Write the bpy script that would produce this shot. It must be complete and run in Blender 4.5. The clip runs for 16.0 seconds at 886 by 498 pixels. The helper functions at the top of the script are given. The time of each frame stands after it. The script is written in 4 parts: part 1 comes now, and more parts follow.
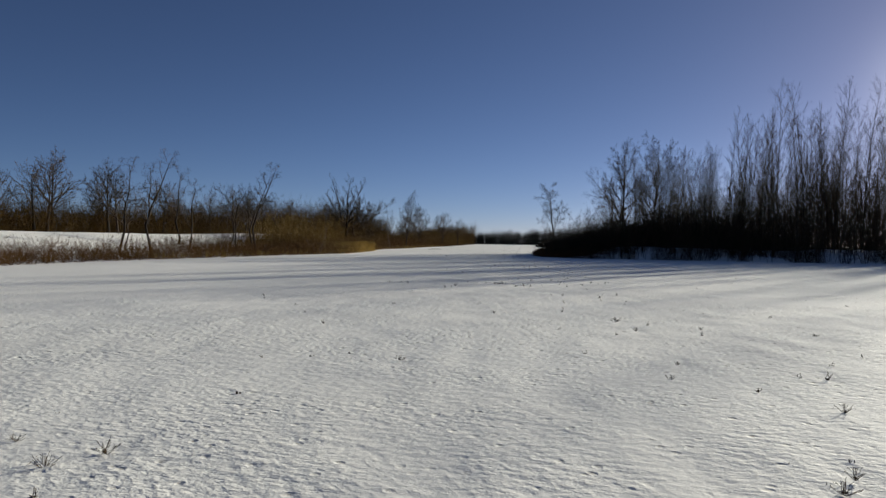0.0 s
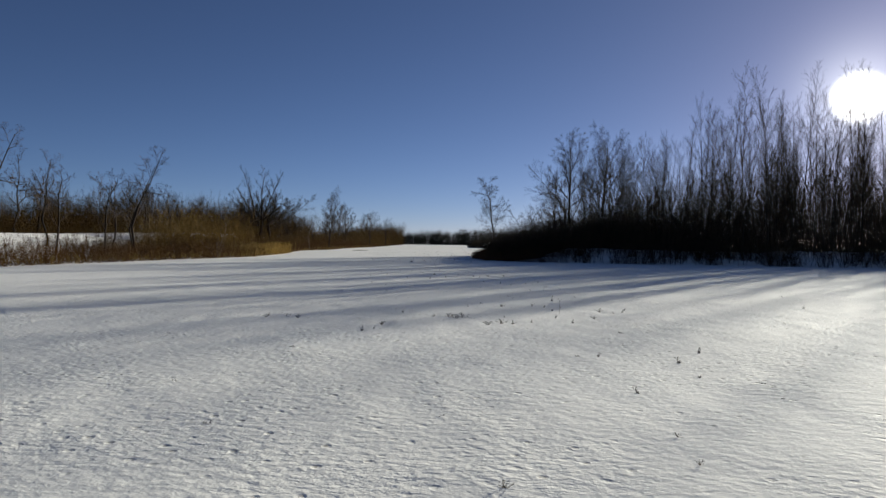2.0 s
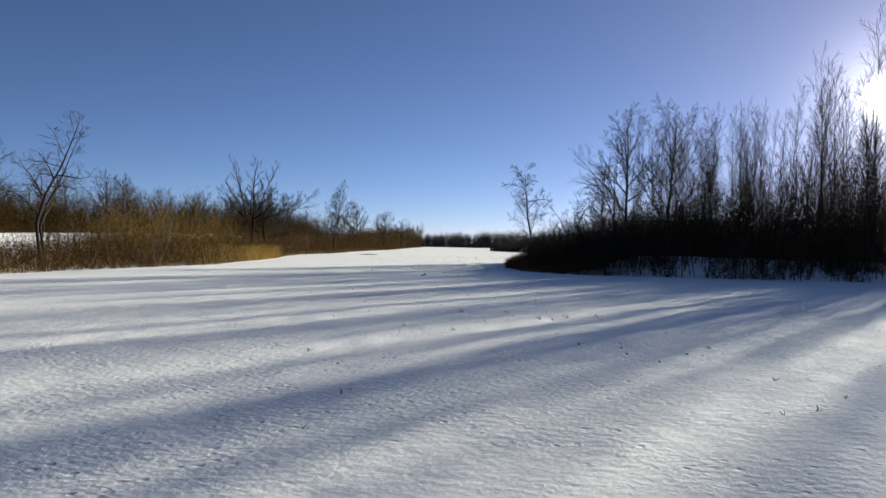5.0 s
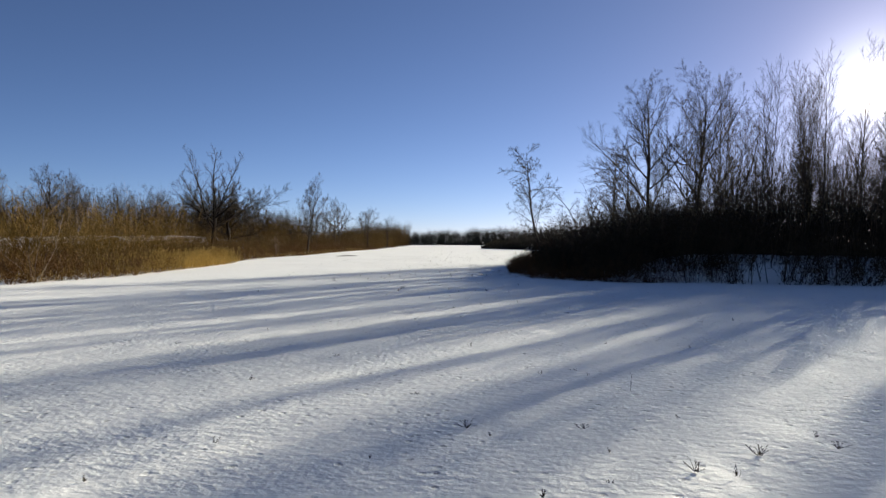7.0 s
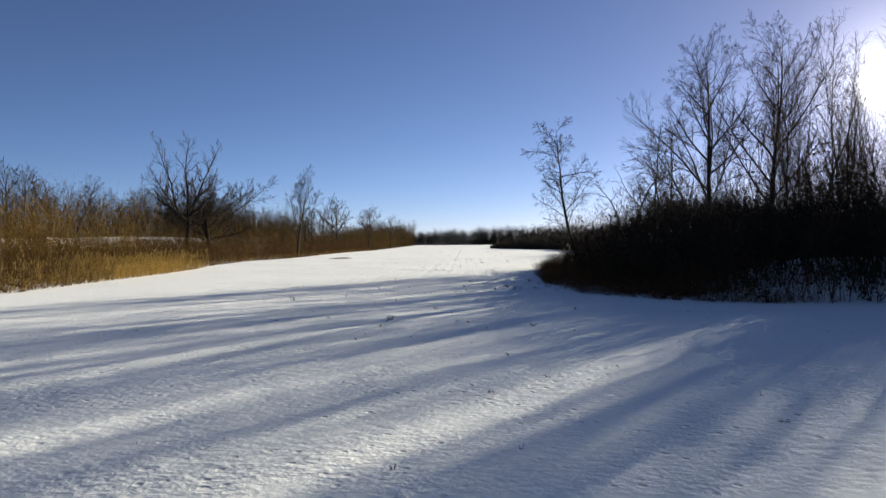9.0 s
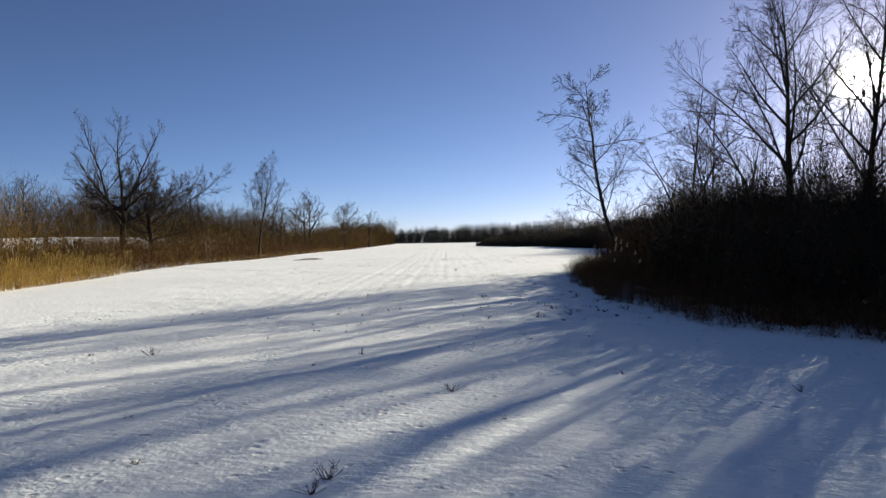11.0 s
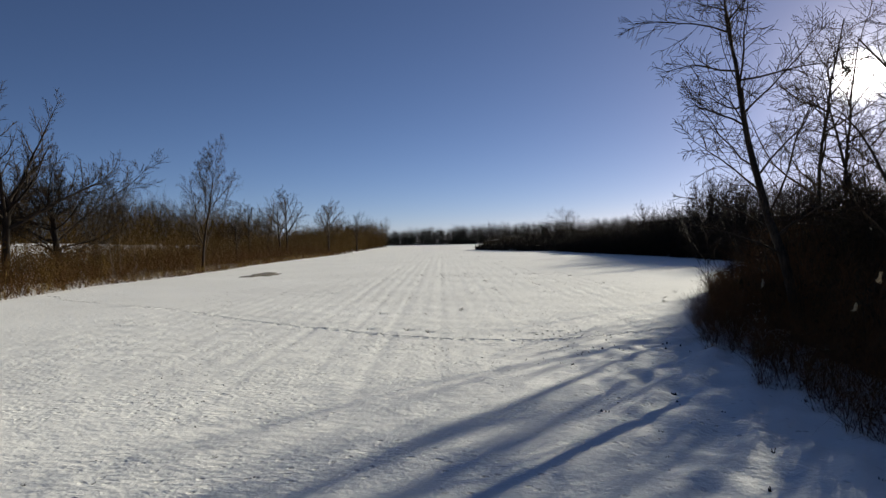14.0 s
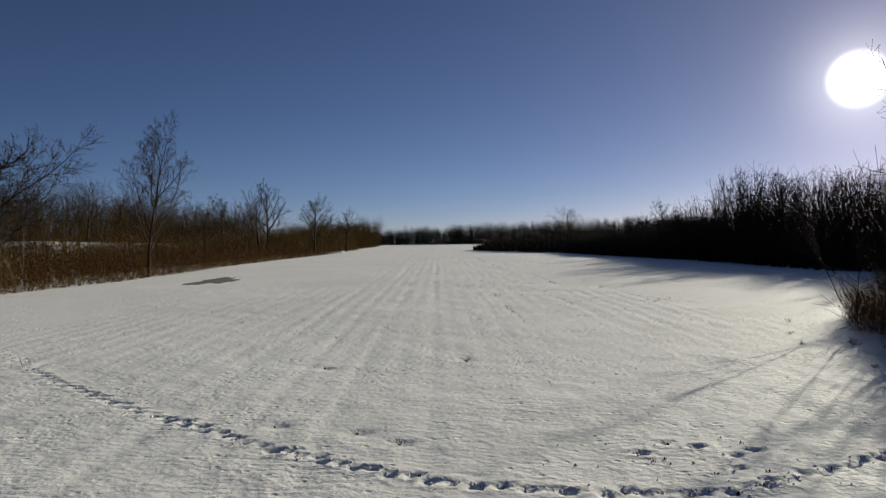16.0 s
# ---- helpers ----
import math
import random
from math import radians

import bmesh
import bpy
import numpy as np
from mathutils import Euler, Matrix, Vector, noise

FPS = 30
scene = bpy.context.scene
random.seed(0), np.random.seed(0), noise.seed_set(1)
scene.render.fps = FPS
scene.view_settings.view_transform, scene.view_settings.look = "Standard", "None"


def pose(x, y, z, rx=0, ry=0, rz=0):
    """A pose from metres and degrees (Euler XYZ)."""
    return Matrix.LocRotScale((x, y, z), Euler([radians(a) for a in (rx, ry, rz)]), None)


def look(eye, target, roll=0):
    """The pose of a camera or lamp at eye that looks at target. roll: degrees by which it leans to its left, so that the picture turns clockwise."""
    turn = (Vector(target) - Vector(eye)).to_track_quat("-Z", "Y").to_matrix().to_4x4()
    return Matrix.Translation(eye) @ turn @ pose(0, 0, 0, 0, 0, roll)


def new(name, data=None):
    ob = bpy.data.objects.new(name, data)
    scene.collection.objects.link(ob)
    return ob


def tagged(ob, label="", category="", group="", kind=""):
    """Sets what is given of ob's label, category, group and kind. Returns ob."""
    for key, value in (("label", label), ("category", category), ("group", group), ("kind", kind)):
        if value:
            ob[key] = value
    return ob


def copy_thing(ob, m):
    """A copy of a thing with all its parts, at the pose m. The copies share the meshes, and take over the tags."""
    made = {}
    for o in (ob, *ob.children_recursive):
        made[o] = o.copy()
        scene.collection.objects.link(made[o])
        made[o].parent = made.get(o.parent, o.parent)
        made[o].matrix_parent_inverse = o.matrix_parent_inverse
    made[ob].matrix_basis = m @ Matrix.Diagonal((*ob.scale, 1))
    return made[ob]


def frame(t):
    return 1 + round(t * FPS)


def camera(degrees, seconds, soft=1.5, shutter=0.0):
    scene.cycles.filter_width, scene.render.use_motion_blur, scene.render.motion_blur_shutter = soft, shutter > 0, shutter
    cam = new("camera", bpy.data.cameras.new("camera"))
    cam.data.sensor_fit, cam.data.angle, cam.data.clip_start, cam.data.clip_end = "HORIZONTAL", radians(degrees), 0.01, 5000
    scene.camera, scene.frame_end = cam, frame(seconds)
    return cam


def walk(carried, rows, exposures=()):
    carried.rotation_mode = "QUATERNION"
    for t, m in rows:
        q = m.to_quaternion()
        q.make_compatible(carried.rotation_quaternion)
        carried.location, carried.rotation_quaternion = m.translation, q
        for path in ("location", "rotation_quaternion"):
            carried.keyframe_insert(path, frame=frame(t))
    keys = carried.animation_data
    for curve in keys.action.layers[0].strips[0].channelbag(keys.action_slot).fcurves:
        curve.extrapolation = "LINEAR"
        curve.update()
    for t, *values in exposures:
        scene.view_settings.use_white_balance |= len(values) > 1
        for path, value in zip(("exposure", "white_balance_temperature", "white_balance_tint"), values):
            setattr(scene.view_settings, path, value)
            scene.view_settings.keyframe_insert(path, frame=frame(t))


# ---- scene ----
cam = camera(66.7, 16.0, soft=1.4)
# the flight: seconds, eye, target, roll
PATH = [
    (0, (-0.007, 0.013, 2.392), (-0.162, 2.007, 2.367), 0.8),
    (0.5, (-0.145, 3.687, 2.34), (-0.296, 5.681, 2.316), 0.9),
    (1, (-0.312, 7.354, 2.324), (-0.388, 9.352, 2.301), 1.0),
    (1.5, (-0.68, 10.82, 2.435), (-0.625, 12.819, 2.412), 0.8),
    (2, (-0.797, 14.198, 2.493), (-0.739, 16.197, 2.471), 0.8),
    (2.5, (-0.831, 17.977, 2.536), (-0.769, 19.975, 2.518), 1.0),
    (3, (-0.747, 21.861, 2.566), (-0.761, 23.86, 2.552), 1.3),
    (3.5, (-0.705, 25.454, 2.607), (-0.717, 27.454, 2.593), 1.2),
    (4, (-0.702, 28.684, 2.618), (-0.711, 30.684, 2.605), 1.4),
    (4.2, (-0.715, 30.148, 2.601), (-0.724, 32.148, 2.589), 1.3),
    (6.3, (-0.615, 45.71, 2.725), (-0.583, 47.709, 2.7), 0.4),
    (6.5, (-0.564, 47.151, 2.736), (-0.531, 49.15, 2.714), 0.1),
    (7, (-0.478, 50.641, 2.788), (-0.444, 52.64, 2.765), 0.1),
    (7.5, (-0.407, 54.142, 2.801), (-0.369, 56.141, 2.777), 0.0),
    (8, (-0.29, 57.648, 2.828), (-0.247, 59.647, 2.804), -0.1),
    (8.2, (-0.27, 59.072, 2.831), (-0.224, 61.071, 2.807), -0.1),
    (10.3, (-1.04, 75.013, 2.697), (-1.085, 77.013, 2.671), -0.7),
    (10.4, (-1.05, 75.75, 2.69), (-0.985, 77.749, 2.66), -0.9),
    (10.5, (-1.055, 76.49, 2.682), (-0.984, 78.488, 2.649), -1.1),
    (11, (-1.077, 80.087, 2.599), (-1.003, 82.085, 2.569), -0.9),
    (11.5, (-1.022, 83.649, 2.51), (-0.946, 85.648, 2.481), -0.8),
    (12, (-0.859, 87.266, 2.614), (-0.782, 89.265, 2.584), -0.9),
    (12.5, (-0.677, 90.836, 3.076), (-0.598, 92.835, 3.047), -1.0),
    (13, (-0.562, 94.272, 3.311), (-0.48, 96.27, 3.281), -1.0),
    (13.5, (-0.493, 97.617, 3.397), (-0.407, 99.615, 3.367), -1.0),
    (14, (-0.33, 100.824, 3.394), (-0.242, 102.822, 3.365), -1.1),
    (14.5, (-0.237, 103.998, 3.41), (-0.144, 105.995, 3.381), -1.0),
    (15, (-0.084, 107.089, 3.41), (0.011, 109.087, 3.379), -1.1),
    (15.5, (0.099, 110.252, 3.393), (0.197, 112.249, 3.362), -1.0),
    (16, (0.282, 113.372, 3.365), (0.382, 115.369, 3.335), -0.7),
]
EXPOSURES = [(0.0, 0.36, 6350, 10), (2.0, 0.42, 6250, 10), (2.5, 0.46, 6250, 10), (3.0, 0.5, 6250, 10), (4.0, 0.88, 6250, 10), (7.0, 1.18, 6450, 10), (11.0, 1.18, 6450, 10), (12.5, 1.0, 6400, 10), (14.5, 0.46, 6500, 10), (16.0, 0.15, 6480, 10)]
walk(cam, [(t, look(eye, target, roll)) for t, eye, target, roll in PATH], EXPOSURES)

# ---- sky and sun ----
SUN_AZ, SUN_EL = radians(40.5), radians(12.8)          # azimuth from +y towards +x
SUN_DIR = Vector((math.sin(SUN_AZ) * math.cos(SUN_EL), math.cos(SUN_AZ) * math.cos(SUN_EL), math.sin(SUN_EL)))
world = bpy.data.worlds.new("winter_sky")
scene.world = world
world.use_nodes = True
wn = world.node_tree
wn.nodes.clear()
sky = wn.nodes.new("ShaderNodeTexSky")
sky.sky_type = "NISHITA"
sky.sun_disc = False
sky.sun_elevation = SUN_EL
sky.sun_rotation = SUN_AZ
sky.altitude = 1200
sky.air_density, sky.dust_density, sky.ozone_density = 0.56, 0.4, 5.0
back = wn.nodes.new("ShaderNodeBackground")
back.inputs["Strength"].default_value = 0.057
wout = wn.nodes.new("ShaderNodeOutputWorld")
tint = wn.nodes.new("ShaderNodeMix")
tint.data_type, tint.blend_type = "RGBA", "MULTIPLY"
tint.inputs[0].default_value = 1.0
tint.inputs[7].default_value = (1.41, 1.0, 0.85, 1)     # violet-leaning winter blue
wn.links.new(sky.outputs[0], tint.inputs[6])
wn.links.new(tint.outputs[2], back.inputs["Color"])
wn.links.new(back.outputs[0], wout.inputs["Surface"])

sun_lamp = bpy.data.lights.new("sun_light", "SUN")
sun_lamp.energy, sun_lamp.angle, sun_lamp.color = 5.0, radians(0.58), (0.95, 0.90, 0.74)
sun_ob = new("sun_light", sun_lamp)
sun_ob.matrix_world = look(SUN_DIR * 300, (0, 0, 0))


# ---- materials ----
def material(name):
    m = bpy.data.materials.new(name)
    m.use_nodes = True
    t = m.node_tree
    return m, t, t.nodes["Principled BSDF"]


def node(t, kind, **values):
    n = t.nodes.new(kind)
    for key, value in values.items():
        n.inputs[key.replace("_", " ")].default_value = value
    return n


def ramp(t, source, stops):
    r = t.nodes.new("ShaderNodeValToRGB")
    e = r.color_ramp.elements
    while len(e) < len(stops):
        e.new(0.5)
    for k, (at, col) in zip(e, stops):
        k.position, k.color = at, (*col, 1)
    t.links.new(source, r.inputs["Fac"])
    return r.outputs["Color"]


def mix(t, fac, a, b, blend="MIX"):
    n = t.nodes.new("ShaderNodeMix")
    n.data_type, n.blend_type = "RGBA", blend
    for socket, value in ((n.inputs[0], fac), (n.inputs[6], a), (n.inputs[7], b)):
        if isinstance(value, bpy.types.NodeSocket):
            t.links.new(value, socket)
        else:
            socket.default_value = value if isinstance(value, float) else (*value, 1)
    return n.outputs[2]


def wood(name, dark, pale, scale=6.0, vary=0.35, rough=0.85, streak=0.25):
    """Bark or twigs: grain along the stem, blotches, and a shade of its own for each plant."""
    m, t, b = material(name)
    co = t.nodes.new("ShaderNodeTexCoord")
    mp = node(t, "ShaderNodeMapping", Scale=(1, 1, streak))
    t.links.new(co.outputs["Object"], mp.inputs["Vector"])
    fine = node(t, "ShaderNodeTexNoise", Scale=scale * 4, Detail=4.0)
    broad = node(t, "ShaderNodeTexNoise", Scale=scale * 0.25, Detail=2.0)
    t.links.new(mp.outputs[0], fine.inputs["Vector"])
    t.links.new(co.outputs["Object"], broad.inputs["Vector"])
    c = ramp(t, fine.outputs["Fac"], [(0.3, dark), (0.7, pale)])
    c2 = ramp(t, broad.outputs["Fac"], [(0.3, (0.6, 0.6, 0.6)), (0.7, (1.15, 1.1, 1.05))])
    c = mix(t, 1.0, c, c2, "MULTIPLY")
    info = t.nodes.new("ShaderNodeObjectInfo")
    c3 = ramp(t, info.outputs["Random"], [(0.0, (1 - vary, 1 - vary, 1 - vary)), (1.0, (1 + vary, 1 + vary * 0.8, 1 + vary * 0.6))])
    c = mix(t, 1.0, c, c3, "MULTIPLY")
    geo = t.nodes.new("ShaderNodeNewGeometry")
    c4 = ramp(t, geo.outputs["Random Per Island"], [(0.0, (0.7, 0.68, 0.66)), (1.0, (1.3, 1.28, 1.25))])
    c = mix(t, 1.0, c, c4, "MULTIPLY")
    t.links.new(c, b.inputs["Base Color"])
    b.inputs["Roughness"].default_value = rough
    b.inputs["Specular IOR Level"].default_value = 0.12
    bump = node(t, "ShaderNodeBump", Strength=0.5, Distance=0.02)
    t.links.new(fine.outputs["Fac"], bump.inputs["Height"])
    t.links.new(bump.outputs[0], b.inputs["Normal"])
    return m


def snow_material():
    m, t, b = material("snow")
    co = t.nodes.new("ShaderNodeTexCoord")
    p = co.outputs["Object"]
    stretch = node(t, "ShaderNodeMapping", Scale=(0.8, 1.0, 1.0), Rotation=(0, 0, 0.35))
    t.links.new(p, stretch.inputs["Vector"])
    broad = node(t, "ShaderNodeTexNoise", Scale=0.12, Detail=4.0)
    patch = node(t, "ShaderNodeTexNoise", Scale=0.45, Detail=3.0)
    mid = node(t, "ShaderNodeTexNoise", Scale=4.5, Detail=5.0, Roughness=0.6)
    ripple = node(t, "ShaderNodeTexNoise", Scale=9.0, Detail=3.0, Roughness=0.55)
    fine = node(t, "ShaderNodeTexNoise", Scale=40.0, Detail=3.0, Roughness=0.65)
    pits = node(t, "ShaderNodeTexVoronoi", Scale=4.6, Randomness=1.0)
    for n in (broad, patch, fine):
        t.links.new(p, n.inputs["Vector"])
    for n in (mid, ripple):
        t.links.new(stretch.outputs[0], n.inputs["Vector"])
    # pits: the cells' feature points, bent a little so that no two look alike
    bent = node(t, "ShaderNodeMixRGB", Fac=0.06)
    t.links.new(p, bent.inputs[1])
    t.links.new(mid.outputs["Color"], bent.inputs[2])
    t.links.new(bent.outputs[0], pits.inputs["Vector"])
    # only some cells, and those in patches, hold a pit
    some = ramp(t, pits.outputs["Color"], [(0.5, (1, 1, 1)), (0.58, (0, 0, 0))])
    where = ramp(t, patch.outputs["Fac"], [(0.42, (0.3, 0.3, 0.3)), (0.6, (1, 1, 1))])
    hole = ramp(t, pits.outputs["Distance"], [(0.10, (1, 1, 1)), (0.26, (0, 0, 0))])
    hole = mix(t, 1.0, mix(t, 1.0, hole, some, "MULTIPLY"), where, "MULTIPLY")
    c = ramp(t, broad.outputs["Fac"], [(0.3, (0.87, 0.855, 0.82)), (0.7, (0.94, 0.925, 0.89))])
    # chaff and stubble tips where snow is thin and in pits, whose shade is painted too
    shade_grit = ramp(t, fine.outputs["Fac"], [(0.42, (0, 0, 0)), (0.55, (0.9, 0.9, 0.9))])
    c = mix(t, mix(t, 1.0, shade_grit, hole, "MULTIPLY"), c, (0.34, 0.30, 0.26))
    thin = ramp(t, ripple.outputs["Fac"], [(0.62, (0, 0, 0)), (0.78, (0.35, 0.35, 0.35))])
    c = mix(t, mix(t, 1.0, thin, where, "MULTIPLY"), c, (0.45, 0.40, 0.33))
    t.links.new(c, b.inputs["Base Color"])
    b.inputs["Roughness"].default_value = 0.8
    b.inputs["Specular IOR Level"].default_value = 0.14
    lumps = mix(t, 1.0, ripple.outputs["Fac"], where, "MULTIPLY")
    last = None
    for source, strength, depth in ((mid.outputs["Fac"], 0.38, 0.06), (lumps, 0.5, 0.035), (fine.outputs["Fac"], 0.2, 0.008), (hole, 0.52, -0.028)):
        n = node(t, "ShaderNodeBump", Strength=strength, Distance=abs(depth))
        n.invert = depth < 0
        t.links.new(source, n.inputs["Height"])
        if last:
            t.links.new(last, n.inputs["Normal"])
        last = n.outputs[0]
    t.links.new(last, b.inputs["Normal"])
    return m


def soil_material():
    m, t, b = material("bare_soil")
    co = t.nodes.new("ShaderNodeTexCoord")
    n = node(t, "ShaderNodeTexNoise", Scale=5.0, Detail=6.0, Roughness=0.7)
    t.links.new(co.outputs["Object"], n.inputs["Vector"])
    t.links.new(ramp(t, n.outputs["Fac"], [(0.35, (0.05, 0.04, 0.03)), (0.6, (0.14, 0.11, 0.08)), (0.68, (0.7, 0.7, 0.72))]), b.inputs["Base Color"])
    bump = node(t, "ShaderNodeBump", Strength=0.8, Distance=0.05)
    t.links.new(n.outputs["Fac"], bump.inputs["Height"])
    t.links.new(bump.outputs[0], b.inputs["Normal"])
    b.inputs["Roughness"].default_value = 0.95
    return m


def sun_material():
    """The sun's face, widened by painted glare: light added to the sky behind it, thinning out at the limb."""
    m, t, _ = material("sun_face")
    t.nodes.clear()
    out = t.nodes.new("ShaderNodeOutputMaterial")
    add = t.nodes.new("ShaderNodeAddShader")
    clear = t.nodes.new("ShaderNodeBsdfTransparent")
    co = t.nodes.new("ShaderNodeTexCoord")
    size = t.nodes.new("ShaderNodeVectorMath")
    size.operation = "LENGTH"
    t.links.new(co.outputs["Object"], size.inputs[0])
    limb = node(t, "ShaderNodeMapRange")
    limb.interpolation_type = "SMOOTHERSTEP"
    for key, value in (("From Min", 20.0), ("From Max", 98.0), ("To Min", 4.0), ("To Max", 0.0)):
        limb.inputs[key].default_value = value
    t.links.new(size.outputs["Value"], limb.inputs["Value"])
    halo = node(t, "ShaderNodeMapRange")                   # a painted glow for the haze and glare round the sun
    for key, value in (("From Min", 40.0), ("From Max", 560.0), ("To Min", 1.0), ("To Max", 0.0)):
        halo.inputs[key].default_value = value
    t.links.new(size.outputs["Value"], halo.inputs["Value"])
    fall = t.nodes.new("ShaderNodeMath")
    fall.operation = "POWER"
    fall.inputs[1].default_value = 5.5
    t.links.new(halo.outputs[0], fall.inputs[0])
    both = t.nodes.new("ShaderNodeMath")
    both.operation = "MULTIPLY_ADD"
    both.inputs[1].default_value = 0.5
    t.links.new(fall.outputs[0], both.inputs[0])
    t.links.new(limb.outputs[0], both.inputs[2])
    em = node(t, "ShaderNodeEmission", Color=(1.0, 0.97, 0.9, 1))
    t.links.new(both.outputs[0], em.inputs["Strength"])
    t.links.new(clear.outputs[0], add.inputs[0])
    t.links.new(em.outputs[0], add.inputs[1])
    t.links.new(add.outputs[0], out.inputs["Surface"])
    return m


SNOW = snow_material()
SOIL = soil_material()
# brown tone that stands in for the shade on the wood's snowy floor
FLOOR_SHADE = wood("leaf_litter", (0.03, 0.02, 0.012), (0.09, 0.06, 0.035), scale=3.0)
BARK = wood("dark_bark", (0.021, 0.017, 0.013), (0.064, 0.051, 0.040))
TWIG = wood("brown_twigs", (0.035, 0.025, 0.016), (0.085, 0.062, 0.040))
PALE = wood("pale_birch_bark", (0.17, 0.15, 0.12), (0.36, 0.32, 0.27))
RUST = wood("rusty_shrub_twigs", (0.058, 0.031, 0.008), (0.135, 0.074, 0.018))
GOLD = wood("golden_shrub_twigs", (0.108, 0.069, 0.015), (0.23, 0.154, 0.035))
# the wood's backlit shade is put into this colour, below the twigs' own tone
BACKLIT = wood("backlit_thicket_twigs", (0.020, 0.015, 0.009), (0.050, 0.037, 0.022))
STRAW = wood("dry_straw", (0.29, 0.215, 0.065), (0.50, 0.39, 0.135), scale=2.0)
PLUME = wood("pale_reed_plume", (0.68, 0.62, 0.52), (0.86, 0.81, 0.72), scale=12.0, vary=0.15)
glow = PLUME.node_tree                                    # thin fluff lets the light through
through_light = node(glow, "ShaderNodeBsdfTranslucent", Color=(0.75, 0.66, 0.5, 1))
blend = node(glow, "ShaderNodeMixShader", Fac=0.6)
glow.links.new(glow.nodes["Principled BSDF"].outputs[0], blend.inputs[1])
glow.links.new(through_light.outputs[0], blend.inputs[2])
glow.links.new(blend.outputs[0], glow.nodes["Material Output"].inputs["Surface"])
BRAMBLE = wood("rusty_bramble", (0.065, 0.033, 0.014), (0.160, 0.080, 0.033))
OLIVE = wood("olive_brown_brush", (0.062, 0.039, 0.011), (0.140, 0.092, 0.026))
TANGLE = wood("dull_brown_tangle", (0.05, 0.034, 0.015), (0.12, 0.082, 0.036))
WEED = wood("dead_weed", (0.035, 0.028, 0.02), (0.11, 0.08, 0.05))
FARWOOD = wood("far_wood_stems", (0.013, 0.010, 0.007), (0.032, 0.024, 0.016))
MURK = wood("dark_brown_brush", (0.050, 0.030, 0.006), (0.115, 0.069, 0.013))
MAT = wood("matted_grass", (0.06, 0.055, 0.05), (0.42, 0.41, 0.40), scale=9.0)
RUSSET = wood("russet_brush", (0.055, 0.028, 0.008), (0.130, 0.068, 0.019))
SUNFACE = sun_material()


# ---- mesh helpers ----
def mesh_of(name, verts, faces, mat, smooth=False):
    me = bpy.data.meshes.new(name)
    me.from_pydata(verts, [], faces)
    me.materials.append(mat)
    if smooth:
        me.polygons.foreach_set("use_smooth", [True] * len(me.polygons))
    me.update()
    return me


def tubes(stems, sides):
    """Tapered tubes along stems, each (points, radii): vertices and quads."""
    verts, faces, at = [], [], 0
    turn = np.arange(sides) * (2 * math.pi / sides)
    cs, sn = np.cos(turn)[None, :, None], np.sin(turn)[None, :, None]
    ring = np.arange(sides)
    nxt = (ring + 1) % sides
    for pts, rad in stems:
        pts = np.asarray(pts, float)
        k = len(pts)
        d = pts[-1] - pts[0]
        d /= np.linalg.norm(d) + 1e-9
        a = np.cross(d, (0.0, 0.0, 1.0) if abs(d[2]) < 0.9 else (1.0, 0.0, 0.0))
        a /= np.linalg.norm(a)
        b = np.cross(d, a)
        v = pts[:, None, :] + np.asarray(rad)[:, None, None] * (cs * a + sn * b)
        verts.append(v.reshape(-1, 3))
        for i in range(k - 1):
            lo, hi = at + i * sides, at + (i + 1) * sides
            faces.append(np.stack([lo + ring, lo + nxt, hi + nxt, hi + ring], 1))
        at += k * sides
    return np.concatenate(verts), np.concatenate(faces)


def tube_mesh(name, stems, sides, mat):
    v, f = tubes(stems, sides)
    return mesh_of(name, v.tolist(), f.tolist(), mat, True)


def joined_tubes(name, groups, mat):
    """One mesh out of several (stems, sides) groups."""
    vs, fs, at = [], [], 0
    for stems, sides in groups:
        if stems:
            v, f = tubes(stems, sides)
            vs.append(v)
            fs.append(f + at)
            at += len(v)
    return mesh_of(name, np.concatenate(vs).tolist(), [q for f in fs for q in f.tolist()], mat, True)


def part(name, me, parent, label=""):
    ob = new(name, me)
    ob.parent = parent
    return tagged(ob, label)


def unit(v):
    return v / (np.linalg.norm(v) + 1e-9)


